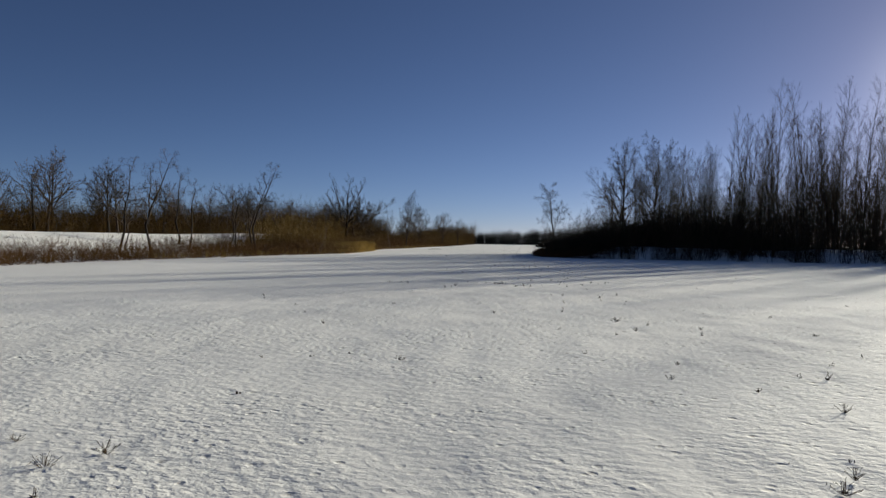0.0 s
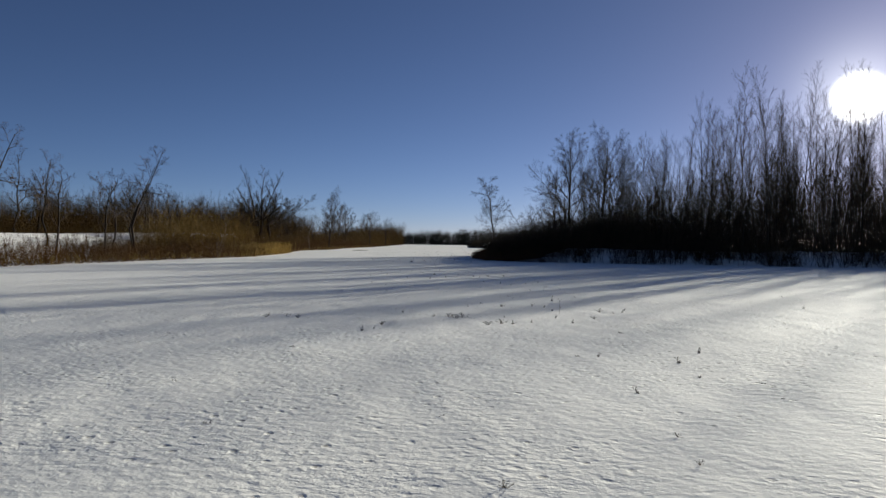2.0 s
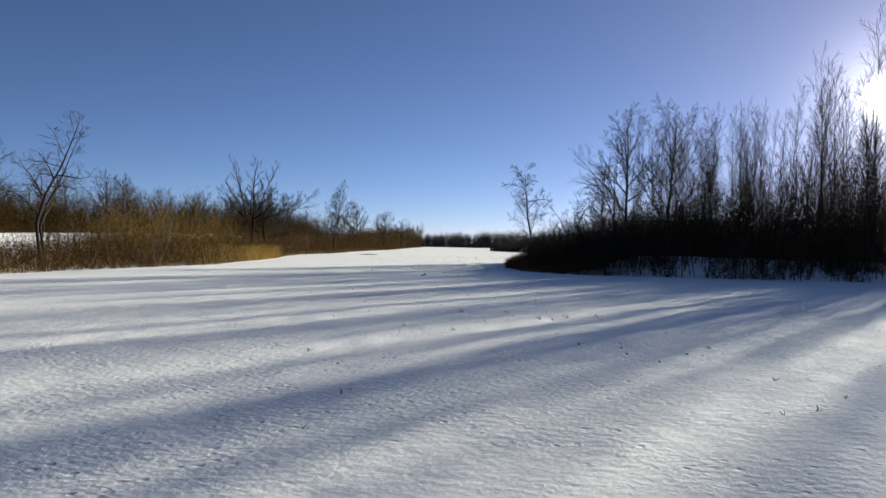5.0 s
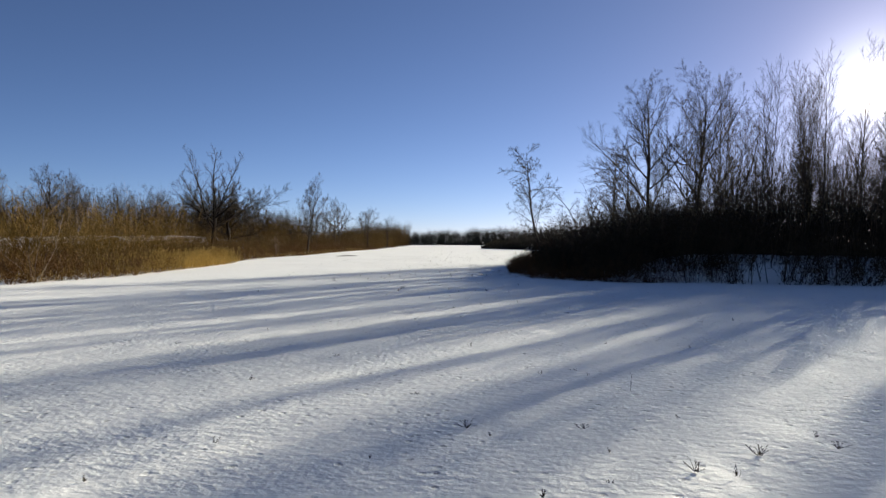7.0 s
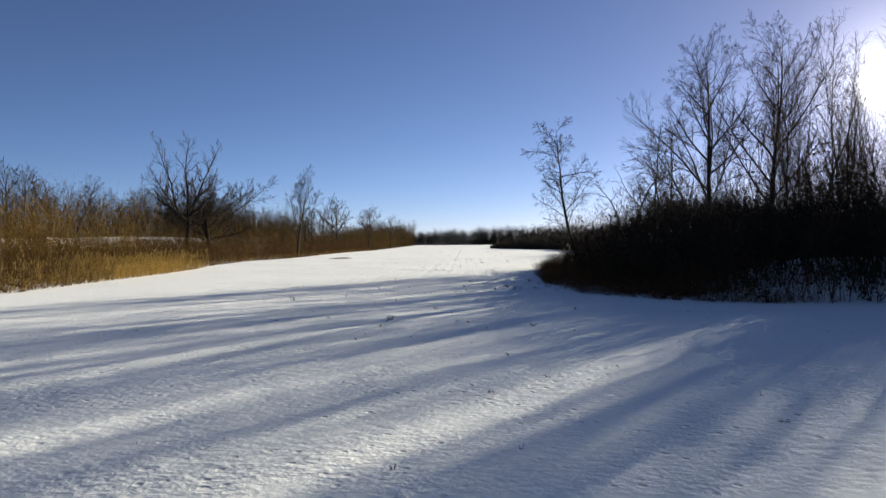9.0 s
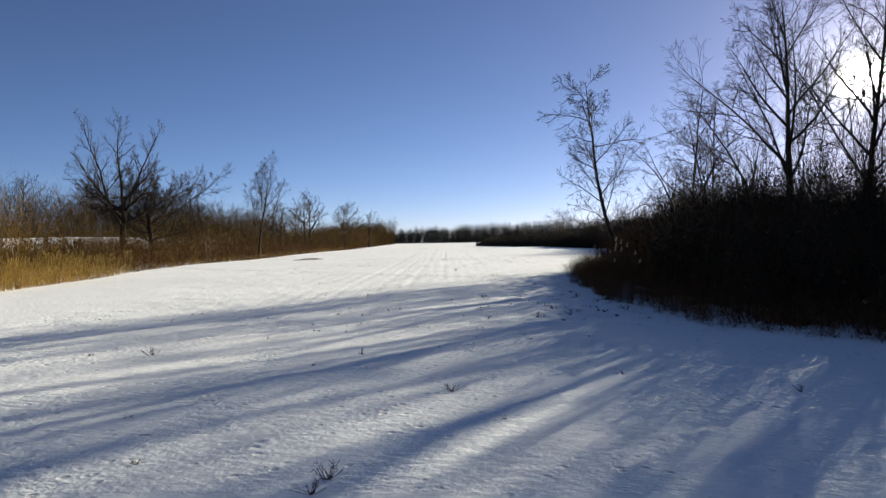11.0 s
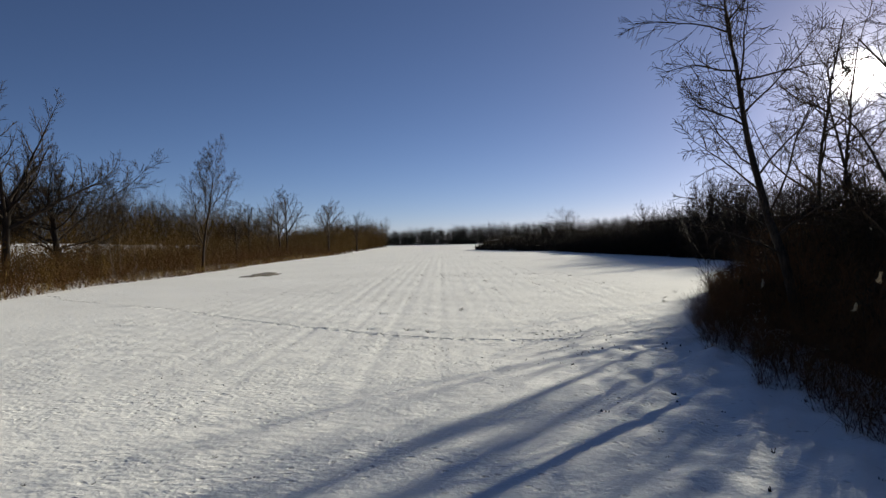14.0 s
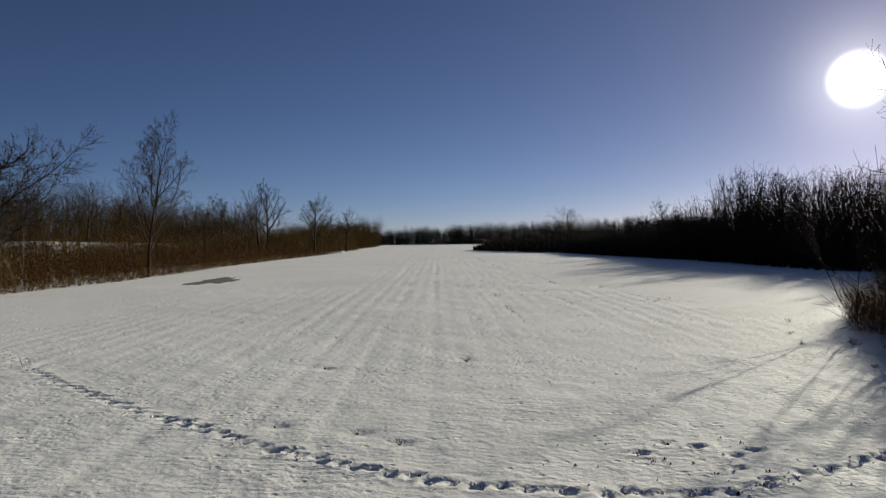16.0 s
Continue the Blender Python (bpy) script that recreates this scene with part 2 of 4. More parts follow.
def grow(out, rng, p, d, length, radius, lev, spec):
    """One stem and, from it, the next level's; spec holds a row for each level:
    (segments, wobble, lift, end radius share, children, from share, length share, angle, angle spread, and for slim boughs their share of the radius)."""
    segs, wob, lift, tip, kids, lo, share, ang, spread = spec[lev][:9]
    slim = spec[lev][9] if len(spec[lev]) > 9 else 0.45
    pts, dirs = [p], [d]
    for _ in range(segs):
        d = unit(d + rng.normal(0, wob, 3) + np.array((0, 0, lift)))
        p = p + d * (length / segs)
        pts.append(p)
        dirs.append(d)
    rad = [radius * (1 + (tip - 1) * i / segs) for i in range(segs + 1)]
    out[lev].append((np.array(pts), rad))
    if lev + 1 >= len(spec):
        return
    start = rng.uniform(0, 2 * math.pi)
    for i in range(kids):
        f = lo + (1 - lo) * (i + rng.uniform(0.1, 0.9)) / kids
        g = f * segs
        j = min(int(g), segs - 1)
        q = pts[j] + (pts[j + 1] - pts[j]) * (g - j)
        base = dirs[j + 1]
        side = unit(np.cross(base, (0.3, 0.2, 1.0) if abs(base[2]) < 0.95 else (1.0, 0.1, 0.0)))
        other = np.cross(base, side)
        turn = start + i * 2.4 + rng.normal(0, 0.4)
        a = radians(ang + rng.normal(0, spread))
        cd = unit(base * math.cos(a) + (side * math.cos(turn) + other * math.sin(turn)) * math.sin(a))
        cl = length * share * (1.15 - 0.65 * (f - lo) / (1 - lo + 1e-6)) * rng.uniform(0.7, 1.2)
        cr = min(radius * (1 + (tip - 1) * f) * 0.7, radius * slim)
        grow(out, rng, q, cd, cl, cr, lev + 1, spec)


def tree(name, seed, height, radius, spec, lean=(0, 0), mats=(None, None), sides=(8, 5, 3, 3, 3), min_twig=0.008):
    """A bare tree: an empty at its foot, a trunk, and a crown of limbs and twigs."""
    rng = np.random.default_rng(seed)
    out = [[] for _ in spec]
    grow(out, rng, np.array((0.0, 0.0, -0.15)), unit(np.array((lean[0], lean[1], 1.0))), height, radius, 0, spec)
    foot = new(name)
    pts, rad = out[0][0]
    rad[0] *= 1.5                                        # root flare
    part("trunk", tube_mesh("trunk", out[0], sides[0], mats[0]), foot)
    groups = [([(p, [max(x, min_twig) for x in r]) for p, r in st], sides[min(i + 1, len(sides) - 1)]) for i, st in enumerate(out[1:])]
    part("crown", joined_tubes("crown", groups, mats[1]), foot)
    return foot


def noise2(x, y, seed=0):
    """Smooth value noise on arrays, about -1 to 1."""
    xi, yi = np.floor(x).astype(np.int64), np.floor(y).astype(np.int64)
    fx, fy = x - xi, y - yi
    fx, fy = fx * fx * (3 - 2 * fx), fy * fy * (3 - 2 * fy)

    def h(a, b):
        n = (a * 374761393 + b * 668265263 + seed * 1442695041) & 0x7FFFFFFF
        n = ((n ^ (n >> 13)) * 1274126177) & 0x7FFFFFFF
        return ((n ^ (n >> 16)) & 0xFFFF) / 32767.5 - 1

    return (h(xi, yi) * (1 - fx) + h(xi + 1, yi) * fx) * (1 - fy) + (h(xi, yi + 1) * (1 - fx) + h(xi + 1, yi + 1) * fx) * fy


# ---- the plan ----
LEFT_EDGE = [(-60, -36), (30, -34), (50, -32.5), (65, -30), (85, -25), (100, -22), (125, -22.5), (140, -25), (155, -24.6), (168, -23), (180, -22.4),
             (205, -22), (240, -19.5), (280, -16), (310, -13), (525, -2), (700, 0)]      # y, x: where the snow field meets the brush
WOOD_EDGE = [(60, 86), (26, 89), (15, 91.5), (9, 94), (6.8, 97), (6.4, 105), (6.9, 110), (8.0, 117), (9.5, 123), (12.5, 129), (17.2, 139)]  # x, y


def left_x(y):
    return float(np.interp(y, [p[0] for p in LEFT_EDGE], [p[1] for p in LEFT_EDGE]))


def smooth(a, b, v):
    s = np.clip((v - a) / (b - a), 0, 1)
    return s * s * (3 - 2 * s)


def base_height(x, y):
    """The lie of the land, without its fine relief."""
    x, y = np.asarray(x, float), np.asarray(y, float)
    z = 0.25 - 0.25 * smooth(150, 500, y) + 0.05 * noise2(x / 14, y / 14, 5)
    top = np.interp(y, [60, 140, 180, 210, 250, 330], [2.9, 3.0, 3.7, 4.1, 3.6, 3.0])
    z = z + (top - 0.3) * smooth(0, 13, -(x + 47))        # the bank behind the hedge
    ex = np.interp(y, [60, 86, 94, 105, 117, 129, 139], [70, 60, 9, 6.3, 7.4, 12, 17])
    inside = smooth(0.5, 5, x - ex) * smooth(86, 94, y) * (1 - smooth(130, 142, y))
    front = y - np.interp(x, [15, 26, 60, 80, 92], [91.2, 88.8, 85.6, 85, 85])
    z = z + 1.5 * smooth(0.6, 8, front) * smooth(13, 18, x) * (1 - smooth(118, 140, y)) * (1 - smooth(92, 110, x)) * (0.8 + 0.25 * noise2(x / 5.1, y / 5.1, 73))
    return z + inside * (0.35 + 0.2 * noise2(x / 5.0, y / 5.0, 8))


def ground_z(x, y):
    return float(base_height(x, y))


# the trail of prints that crosses the field
TRAIL = [(-23.5, 145), (-20.7, 141.3), (-12.1, 134), (-7.8, 129), (-4.8, 126), (-2.4, 124), (-0.8, 122.8), (0.7, 121.9), (2.2, 121.5), (3.9, 121.3), (5.9, 122), (8.0, 122.9), (10, 124)]


def trail_points(step=0.27):
    rng = random.Random(4)
    pts, carry = [], 0.0
    for (x0, y0), (x1, y1) in zip(TRAIL, TRAIL[1:]):
        n = math.hypot(x1 - x0, y1 - y0)
        while carry < n:
            f = carry / n
            nx, ny = -(y1 - y0) / n, (x1 - x0) / n
            off = (0.045 if len(pts) % 2 else -0.045) + rng.uniform(-0.04, 0.04)
            pts.append((x0 + (x1 - x0) * f + nx * off, y0 + (y1 - y0) * f + ny * off))
            carry += step * rng.uniform(0.75, 1.25)
        carry -= n
    return pts


# where weeds stand out of the snow
NEAR_WEEDS = [(-5.0, 6.7), (-3.9, 6.5), (-3.8, 5.3), (3.1, 6.2), (3.4, 6.6), (4.6, 9.2), (5.4, 11.4), (3.9, 10.3), (3.3, 12.4), (4.9, 16.3), (-1.7, 12.1), (3.3, 18.7), (3.5, 17.0), (-4.4, 17.1),
              (0.0, 34.5), (0.2, 34.1), (5.1, 36.5), (2.3, 33.2), (1.7, 32.8), (1.4, 32.8), (1.0, 32.6), (-1.9, 32.5), (-5.4, 34.1), (-4.8, 34.2), (-4.4, 33.8), (2.0, 38.1), (0.8, 37.7), (3.5, 38.0),
              (-1.4, 35.2), (3.5, 33.3), (4.4, 34.4)]
FAR_WEEDS = [(0.3, 59.5), (1.7, 58.8), (1.6, 59.8), (-2.5, 61.2), (0.0, 59.9), (-1.2, 58.6), (2.5, 58.1), (3.5, 58.7), (-4.2, 57.9), (3.1, 60.3), (0.9, 84.4), (-2.2, 85.0), (-2.1, 86.3), (2.3, 84.7), (0.0, 88.7), (1.5, 107.0), (0.2, 106.2), (4.6, 59.4), (4.6, 58.9), (2.9, 58.0), (2.4, 91.5), (-0.6, 90.5), (-2.0, 86.7), (4.6, 89.9),
             (-4.1, 87.3), (1.0, 102.7), (1.0, 100.2), (2.5, 100.3), (4.8, 101.9), (-3.7, 101.9), (-5.8, 101.3), (-2.9, 101.6), (0.4, 99.3), (1.7, 130.5), (-0.6, 124.2), (0.1, 123.6), (-2.0, 124.7), (-1.8, 129.8)]
SCUFFS = [(4.5, 123.1), (4.9, 122.7), (4.7, 122.2), (5.3, 122.9), (5.0, 121.6), (4.1, 123.3), (3.6, 122.9)]


def surface(x, y):
    """The snow's surface: the lie of the land, its drifts, the old crop rows and some shallow wheel lines."""
    z = base_height(x, y)
    near = (1 - smooth(12, 15, np.abs(x))) * (1 - smooth(220, 290, y))
    rel = 0.012 * noise2(x / 0.9, y / 0.9, 1) + 0.014 * noise2(x / 0.5, y / 0.5, 2) + 0.03 * noise2(x / 4.1, y / 3.4, 3)
    u = x - 0.042 * y
    rows = np.sin(u * 2 * math.pi / 0.76 + 0.7 * noise2(u / 4, y / 9, 6)) * 0.005 * smooth(85, 112, y) * (0.5 + 0.5 * noise2(x / 3, y / 6, 9))
    z = z + near * (rel * (1 - 0.35 * smooth(95, 115, y)) + rows)
    foot = np.interp(y, [95, 97, 105, 110, 117, 121], [9, 6.4, 6.1, 6.6, 7.7, 9.2]) - x
    rough = smooth(-1.5, 1.0, foot) * (1 - smooth(2.0, 5.5, foot)) * smooth(96, 100, y) * (1 - smooth(119, 124, y))
    v = x * 0.76 - y * 0.65                                # drifted along the low sun's way
    z = z + rough * (0.08 * noise2(v / 0.33, (x * 0.65 + y * 0.76) / 1.1, 44) + 0.06 * noise2(x / 0.45, y / 0.45, 45))
    for c in (-4.6, -6.4, -9.3, -11.1, 1.9, 3.6, -1.3, -2.2, -7.7, -12.6, 6.1):
        w = u - c - 0.0006 * (y - 100) ** 2 * (y < 100)
        z = z - near * 0.013 * np.exp(-(w / 0.16) ** 2) * (0.55 + 0.45 * noise2(u / 1.7, y / 11.0, 33)) * smooth(96, 112, y)
    return z


def ground():
    xs = np.concatenate([-np.geomspace(2500, 15, 46), np.arange(-14.8, 15, 0.11), np.arange(15.2, 98, 2.2), np.geomspace(99, 2500, 18)])
    ys = np.concatenate([-np.geomspace(800, 4, 14), np.arange(-3, 97, 0.5), np.arange(97, 113, 0.2), np.arange(113, 119, 0.25), np.arange(119, 130.5, 0.075), np.arange(130.6, 165, 0.34), np.arange(165.2, 300, 1.7), np.geomspace(301, 3500, 44)])
    x, y = np.meshgrid(xs, ys)
    z = surface(x, y)
    for px, py in NEAR_WEEDS + FAR_WEEDS:
        sel = (np.abs(x - px) < 0.9) & (np.abs(y - py) < 0.9)
        r2 = (x[sel] - px - 0.05) ** 2 + (y[sel] - py) ** 2
        z[sel] -= 0.05 * np.exp(-r2 / 0.03)
    rng = np.random.default_rng(8)
    for px, py in trail_points() + SCUFFS:
        sel = (np.abs(x - px) < 0.5) & (np.abs(y - py) < 0.5)
        a, long = rng.uniform(0, math.pi), rng.uniform(1.0, 1.5)
        dx, dy = x[sel] - px, y[sel] - py
        u, v = (dx * math.cos(a) + dy * math.sin(a)) / long, -dx * math.sin(a) + dy * math.cos(a)
        r = np.sqrt(u * u + v * v)
        z[sel] += rng.uniform(0.7, 1.2) * (0.022 * np.exp(-((r - 0.14) / 0.05) ** 2) - 0.075 * np.exp(-(r / 0.085) ** 2))
    n, k = x.shape
    idx = np.arange(n * k).reshape(n, k)
    q = np.stack([idx[:-1, :-1], idx[:-1, 1:], idx[1:, 1:], idx[1:, :-1]], -1).reshape(-1, 4)
    me = bpy.data.meshes.new("ground")
    me.vertices.add(n * k)
    me.vertices.foreach_set("co", np.stack([x, y, z], -1).ravel())
    me.loops.add(len(q) * 4)
    me.loops.foreach_set("vertex_index", q.ravel())
    me.polygons.add(len(q))
    me.polygons.foreach_set("loop_start", np.arange(len(q)) * 4)
    me.polygons.foreach_set("use_smooth", np.ones(len(q), bool))
    me.update(calc_edges=True)
    me.validate()
    me.materials.append(SNOW)
    return tagged(new("ground", me), "snow-covered field with crusted, trampled surface", "ground", kind="structure")


ground()


def footprints():
    """What the feet threw up: small clods of snow round each print and bits of dark grass at its bottom."""
    rng = np.random.default_rng(18)
    verts, faces, mats = [], [], []
    for px, py in trail_points() + SCUFFS:
        for _ in range(5):
            dark = rng.uniform() < 0.35
            a, r = rng.uniform(0, 6.28), rng.uniform(0.0, 0.05) if dark else rng.uniform(0.1, 0.22)
            cx, cy = px + r * math.cos(a), py + r * math.sin(a)
            cz = float(surface(np.array([cx]), np.array([cy]))[0]) - (0.05 if dark else -0.004)
            size, at = rng.uniform(0.012, 0.032), len(verts)
            ring = [(cx + size * rng.uniform(0.7, 1.3) * math.cos(k * 1.05), cy + size * rng.uniform(0.7, 1.3) * math.sin(k * 1.05)) for k in range(6)]
            verts += [(p, q, cz - 0.02) for p, q in ring] + [((p + cx) / 2, (q + cy) / 2, cz + size * rng.uniform(0.3, 0.8)) for p, q in ring]
            faces += [(at + k, at + (k + 1) % 6, at + 6 + (k + 1) % 6, at + 6 + k) for k in range(6)] + [tuple(at + 6 + k for k in range(6))]
            mats += [int(dark)] * 7
    me = mesh_of("footprints", verts, faces, SNOW, True)
    me.materials.append(MAT)
    me.polygons.foreach_set("material_index", mats)
    return tagged(new("footprints", me), "line of trodden prints in the snow with thrown-up clods", "footprints", kind="stuff")


footprints()


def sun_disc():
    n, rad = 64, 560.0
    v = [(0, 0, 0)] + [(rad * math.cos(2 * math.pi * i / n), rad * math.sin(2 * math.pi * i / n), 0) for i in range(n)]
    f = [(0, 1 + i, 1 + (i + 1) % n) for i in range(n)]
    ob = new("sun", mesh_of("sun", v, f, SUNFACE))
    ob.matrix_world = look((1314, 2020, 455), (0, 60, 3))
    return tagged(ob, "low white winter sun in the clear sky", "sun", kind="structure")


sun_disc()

# ---- plants ----
# rows: segments, wobble, lift, end radius, children, from, length share, angle, spread
OAK = [(5, 0.04, 0.0, 0.72, 10, 0.6, 1.5, 46, 18, 0.46), (9, 0.09, 0.055, 0.1, 15, 0.2, 0.27, 42, 12, 0.36), (5, 0.13, 0.11, 0.3, 8, 0.1, 0.42, 34, 12, 0.4), (2, 0.13, 0.06, 0.5, 3, 0.2, 0.5, 30, 10), (1, 0.1, 0.02, 0.5, 0, 0, 0, 0, 0)]
VASE = [(8, 0.045, 0.02, 0.12, 12, 0.24, 0.54, 38, 9, 0.42), (6, 0.11, 0.08, 0.12, 10, 0.15, 0.38, 38, 12), (4, 0.13, 0.05, 0.3, 8, 0.15, 0.48, 38, 12), (2, 0.12, 0.02, 0.5, 3, 0.2, 0.6, 34, 10), (1, 0.1, 0.0, 0.6, 0, 0, 0, 0, 0)]
MAPLE = [(8, 0.035, 0.02, 0.1, 17, 0.2, 0.52, 40, 8, 0.42), (6, 0.07, 0.05, 0.12, 11, 0.15, 0.36, 36, 10), (4, 0.1, 0.05, 0.3, 8, 0.15, 0.48, 36, 12), (2, 0.1, 0.02, 0.5, 3, 0.2, 0.6, 34, 10), (1, 0.1, 0.0, 0.6, 0, 0, 0, 0, 0)]
POPLAR = [(8, 0.03, 0.02, 0.06, 30, 0.26, 0.2, 30, 9), (3, 0.09, 0.12, 0.2, 9, 0.12, 0.44, 34, 11), (1, 0.1, 0.06, 0.5, 0, 0, 0, 0, 0)]
CROOK = [(10, 0.21, 0.09, 0.16, 11, 0.3, 0.3, 58, 18, 0.5), (6, 0.25, 0.08, 0.25, 8, 0.2, 0.42, 48, 16), (4, 0.2, 0.05, 0.4, 6, 0.15, 0.55, 42, 14), (2, 0.15, 0.02, 0.5, 0, 0, 0, 0, 0)]
BIRCH = [(10, 0.06, 0.012, 0.1, 25, 0.2, 0.33, 58, 14, 0.22), (6, 0.15, 0.045, 0.15, 11, 0.15, 0.36, 42, 14, 0.35), (3, 0.18, -0.03, 0.4, 8, 0.15, 0.55, 42, 14), (2, 0.2, -0.03, 0.5, 0, 0, 0, 0, 0)]
WILLOW = [(4, 0.08, 0.02, 0.6, 18, 0.3, 1.65, 56, 20, 0.28), (7, 0.13, 0.06, 0.12, 18, 0.1, 0.3, 38, 14, 0.3), (4, 0.13, 0.1, 0.4, 10, 0.1, 0.5, 34, 12, 0.4), (2, 0.1, 0.04, 0.5, 3, 0.2, 0.5, 32, 10), (1, 0.08, 0.02, 0.5, 0, 0, 0, 0, 0)]
ROUND = [(5, 0.06, 0.02, 0.15, 13, 0.25, 0.55, 42, 10), (4, 0.1, 0.08, 0.2, 8, 0.2, 0.42, 36, 10), (2, 0.1, 0.04, 0.4, 6, 0.15, 0.5, 34, 10), (1, 0.1, 0.04, 0.5, 0, 0, 0, 0, 0)]
ARCH = [(9, 0.1, -0.03, 0.2, 13, 0.22, 0.36, 50, 16, 0.5), (6, 0.17, 0.05, 0.2, 9, 0.15, 0.4, 44, 14), (4, 0.18, 0.03, 0.4, 6, 0.15, 0.55, 40, 14), (2, 0.15, 0.0, 0.5, 0, 0, 0, 0, 0)]


def place(ob, x, y, turn=0.0, size=1.0, tall=1.0, sink=0.05):
    """Set a plant with its foot on the ground."""
    ob.matrix_basis = Matrix.Translation((x, y, ground_z(x, y) - sink)) @ Matrix.Rotation(radians(turn), 4, "Z") @ Matrix.Diagonal((size, size, size * tall, 1))
    return ob


def place_copy(ob, x, y, turn=0.0, size=1.0, tall=1.0, sink=0.05):
    return copy_thing_at(ob, Matrix.Translation((x, y, ground_z(x, y) - sink)) @ Matrix.Rotation(radians(turn), 4, "Z") @ Matrix.Diagonal((size, size, size * tall, 1)))


def copy_thing_at(ob, m):
    c = copy_thing(ob, Matrix.Identity(4))
    c.matrix_basis = m
    return c


def shrub(name, seed, height, spread, stems, twigs, mat, min_twig=0.006, side=1):
    """A bare shrub: stems from one root, each with side twigs."""
    rng = np.random.default_rng(seed)
    main, fine = [], []
    for _ in range(stems):
        a, r = rng.uniform(0, 2 * math.pi), abs(rng.normal(0, 0.25 * spread))
        p = np.array((r * math.cos(a), r * math.sin(a), -0.1))
        d = unit(np.array((math.cos(a) * rng.uniform(0, 0.55), math.sin(a) * rng.uniform(0, 0.55), 1.0)))
        h = height * rng.uniform(0.55, 1.1)
        pts = [p]
        for _ in range(4):
            d = unit(d + rng.normal(0, 0.13, 3) + (0, 0, 0.03))
            p = p + d * h / 4
            pts.append(p)
        main.append((np.array(pts), [0.016, 0.014, 0.011, 0.009, min_twig]))
        for _ in range(twigs):
            g = rng.uniform(0.1, 3.95)
            j = int(g)
            q = pts[j] + (pts[j + 1] - pts[j]) * (g - j)
            td = unit(unit(pts[j + 1] - pts[j]) + rng.normal(0, 0.55, 3) + (0, 0, 0.1))
            tl = h * rng.uniform(0.12, 0.32)
            e = q + td * tl
            fine.append(([q, e], [min_twig, min_twig * 0.6]))
            for _ in range(side):
                s = q + td * tl * rng.uniform(0.2, 0.9)
                sd = unit(td + rng.normal(0, 0.5, 3))
                fine.append(([s, s + sd * tl * rng.uniform(0.3, 0.7)], [min_twig * 0.8, min_twig * 0.5]))
    foot = new(name)
    part("stem", tube_mesh("stem", main, 3, mat), foot)
    part("crown", tube_mesh("crown", fine, 3, mat), foot)
    return foot


# --- the single trees that stand out ---
oak = tagged(place(tree("oak_tree", 268, 7.4, 0.42, OAK, mats=(BARK, BARK), min_twig=0.011), -36.4, 162.0, 325, 0.96, 1.06), "broad bare oak with gnarled dark limbs behind the brush", "tree")
willow = tagged(place(tree("willow_tree", 50, 5.6, 0.3, WILLOW, mats=(BARK, TWIG), min_twig=0.010), -36.2, 170.5, 60, 1.3, 0.95), "dense bare willow beside the oak", "tree")
sapling = tagged(place(tree("ash_tree", 13, 12.4, 0.17, [(8, 0.045, 0.02, 0.12, 14, 0.16, 0.58, 30, 8, 0.42)] + VASE[1:], mats=(BARK, TWIG)), -23.5, 176, 0, 0.95), "slender bare ash at the edge of the field", "tree")
birch = tagged(place(tree("birch_tree", 15, 12.3, 0.165, BIRCH, lean=(-0.1, 0.1), mats=(BARK, TWIG)), 11.1, 120.2, 0, 1.0), "leaning bare birch with drooping side branches", "tree")
maple = tagged(place(tree("maple_tree", 202, 16.6, 0.25, MAPLE, mats=(BARK, BARK), min_twig=0.0065), 22.6, 121.8, 121, 1.0), "tall bare maple with spreading ascending limbs", "tree")
tagged(place(tree("maple_tree", 215, 16.8, 0.25, MAPLE, mats=(BARK, BARK), min_twig=0.0065), 28.0, 122.5, -14, 1.0), "tall bare maple with a dense rounded crown", "tree")
arch = tagged(place(tree("arching_tree", 23, 12.5, 0.15, ARCH, lean=(-0.1, 0.12), mats=(BARK, TWIG)), 23.6, 126.5, 0, 1.0), "bare tree arching over the brush", "tree")
arch_b = tagged(place(tree("arching_tree", 24, 15.5, 0.16, ARCH, lean=(-0.16, -0.05), mats=(BARK, TWIG)), 23.9, 140.2, 0, 1.0), "bare tree with bowed forking stems", "tree")
crook = tagged(place(tree("crooked_tree", 18, 13.8, 0.18, CROOK, mats=(BARK, TWIG), min_twig=0.008), -32.5, 89.6, 0, 0.9), "crooked bare tree in the field-side brush", "tree")
crook_b = tagged(place(tree("crooked_tree", 19, 13.0, 0.17, CROOK, mats=(BARK, TWIG), min_twig=0.008), -32.5, 82.3, 0, 0.72), "stunted crooked bare tree in the field-side brush", "tree")
round_a = tagged(place(tree("round_tree", 20, 11.0, 0.25, ROUND, mats=(BARK, TWIG), min_twig=0.014), -28, 250, 0, 1.15), "round-crowned bare tree behind the brush", "tree")

random.seed(7)
for x, y, s in ((-45.7, 97.7, 0.85), (-39.7, 75, 0.85), (-43, 106.6, 0.8), (-34.2, 93, 0.8), (-51.9, 107, 0.9), (-38, 66, 0.75), (-48, 84, 0.6), (-42, 126, 0.75), (-36, 132, 0.6), (-54, 66, 0.85)):
    place_copy(random.choice((crook, crook_b)), x, y, random.uniform(0, 360), s, random.uniform(0.95, 1.15))
for x, y, s in ((-21, 266, 1.0), (-34, 262, 0.95), (-24, 285, 1.05), (-30, 225, 0.8), (-17, 300, 0.9), (-27, 238, 0.95), (-66, 176, 0.8), (-70, 200, 0.85), (-70, 225, 0.9)):
    place_copy(round_a, x, y, random.uniform(0, 360), s)
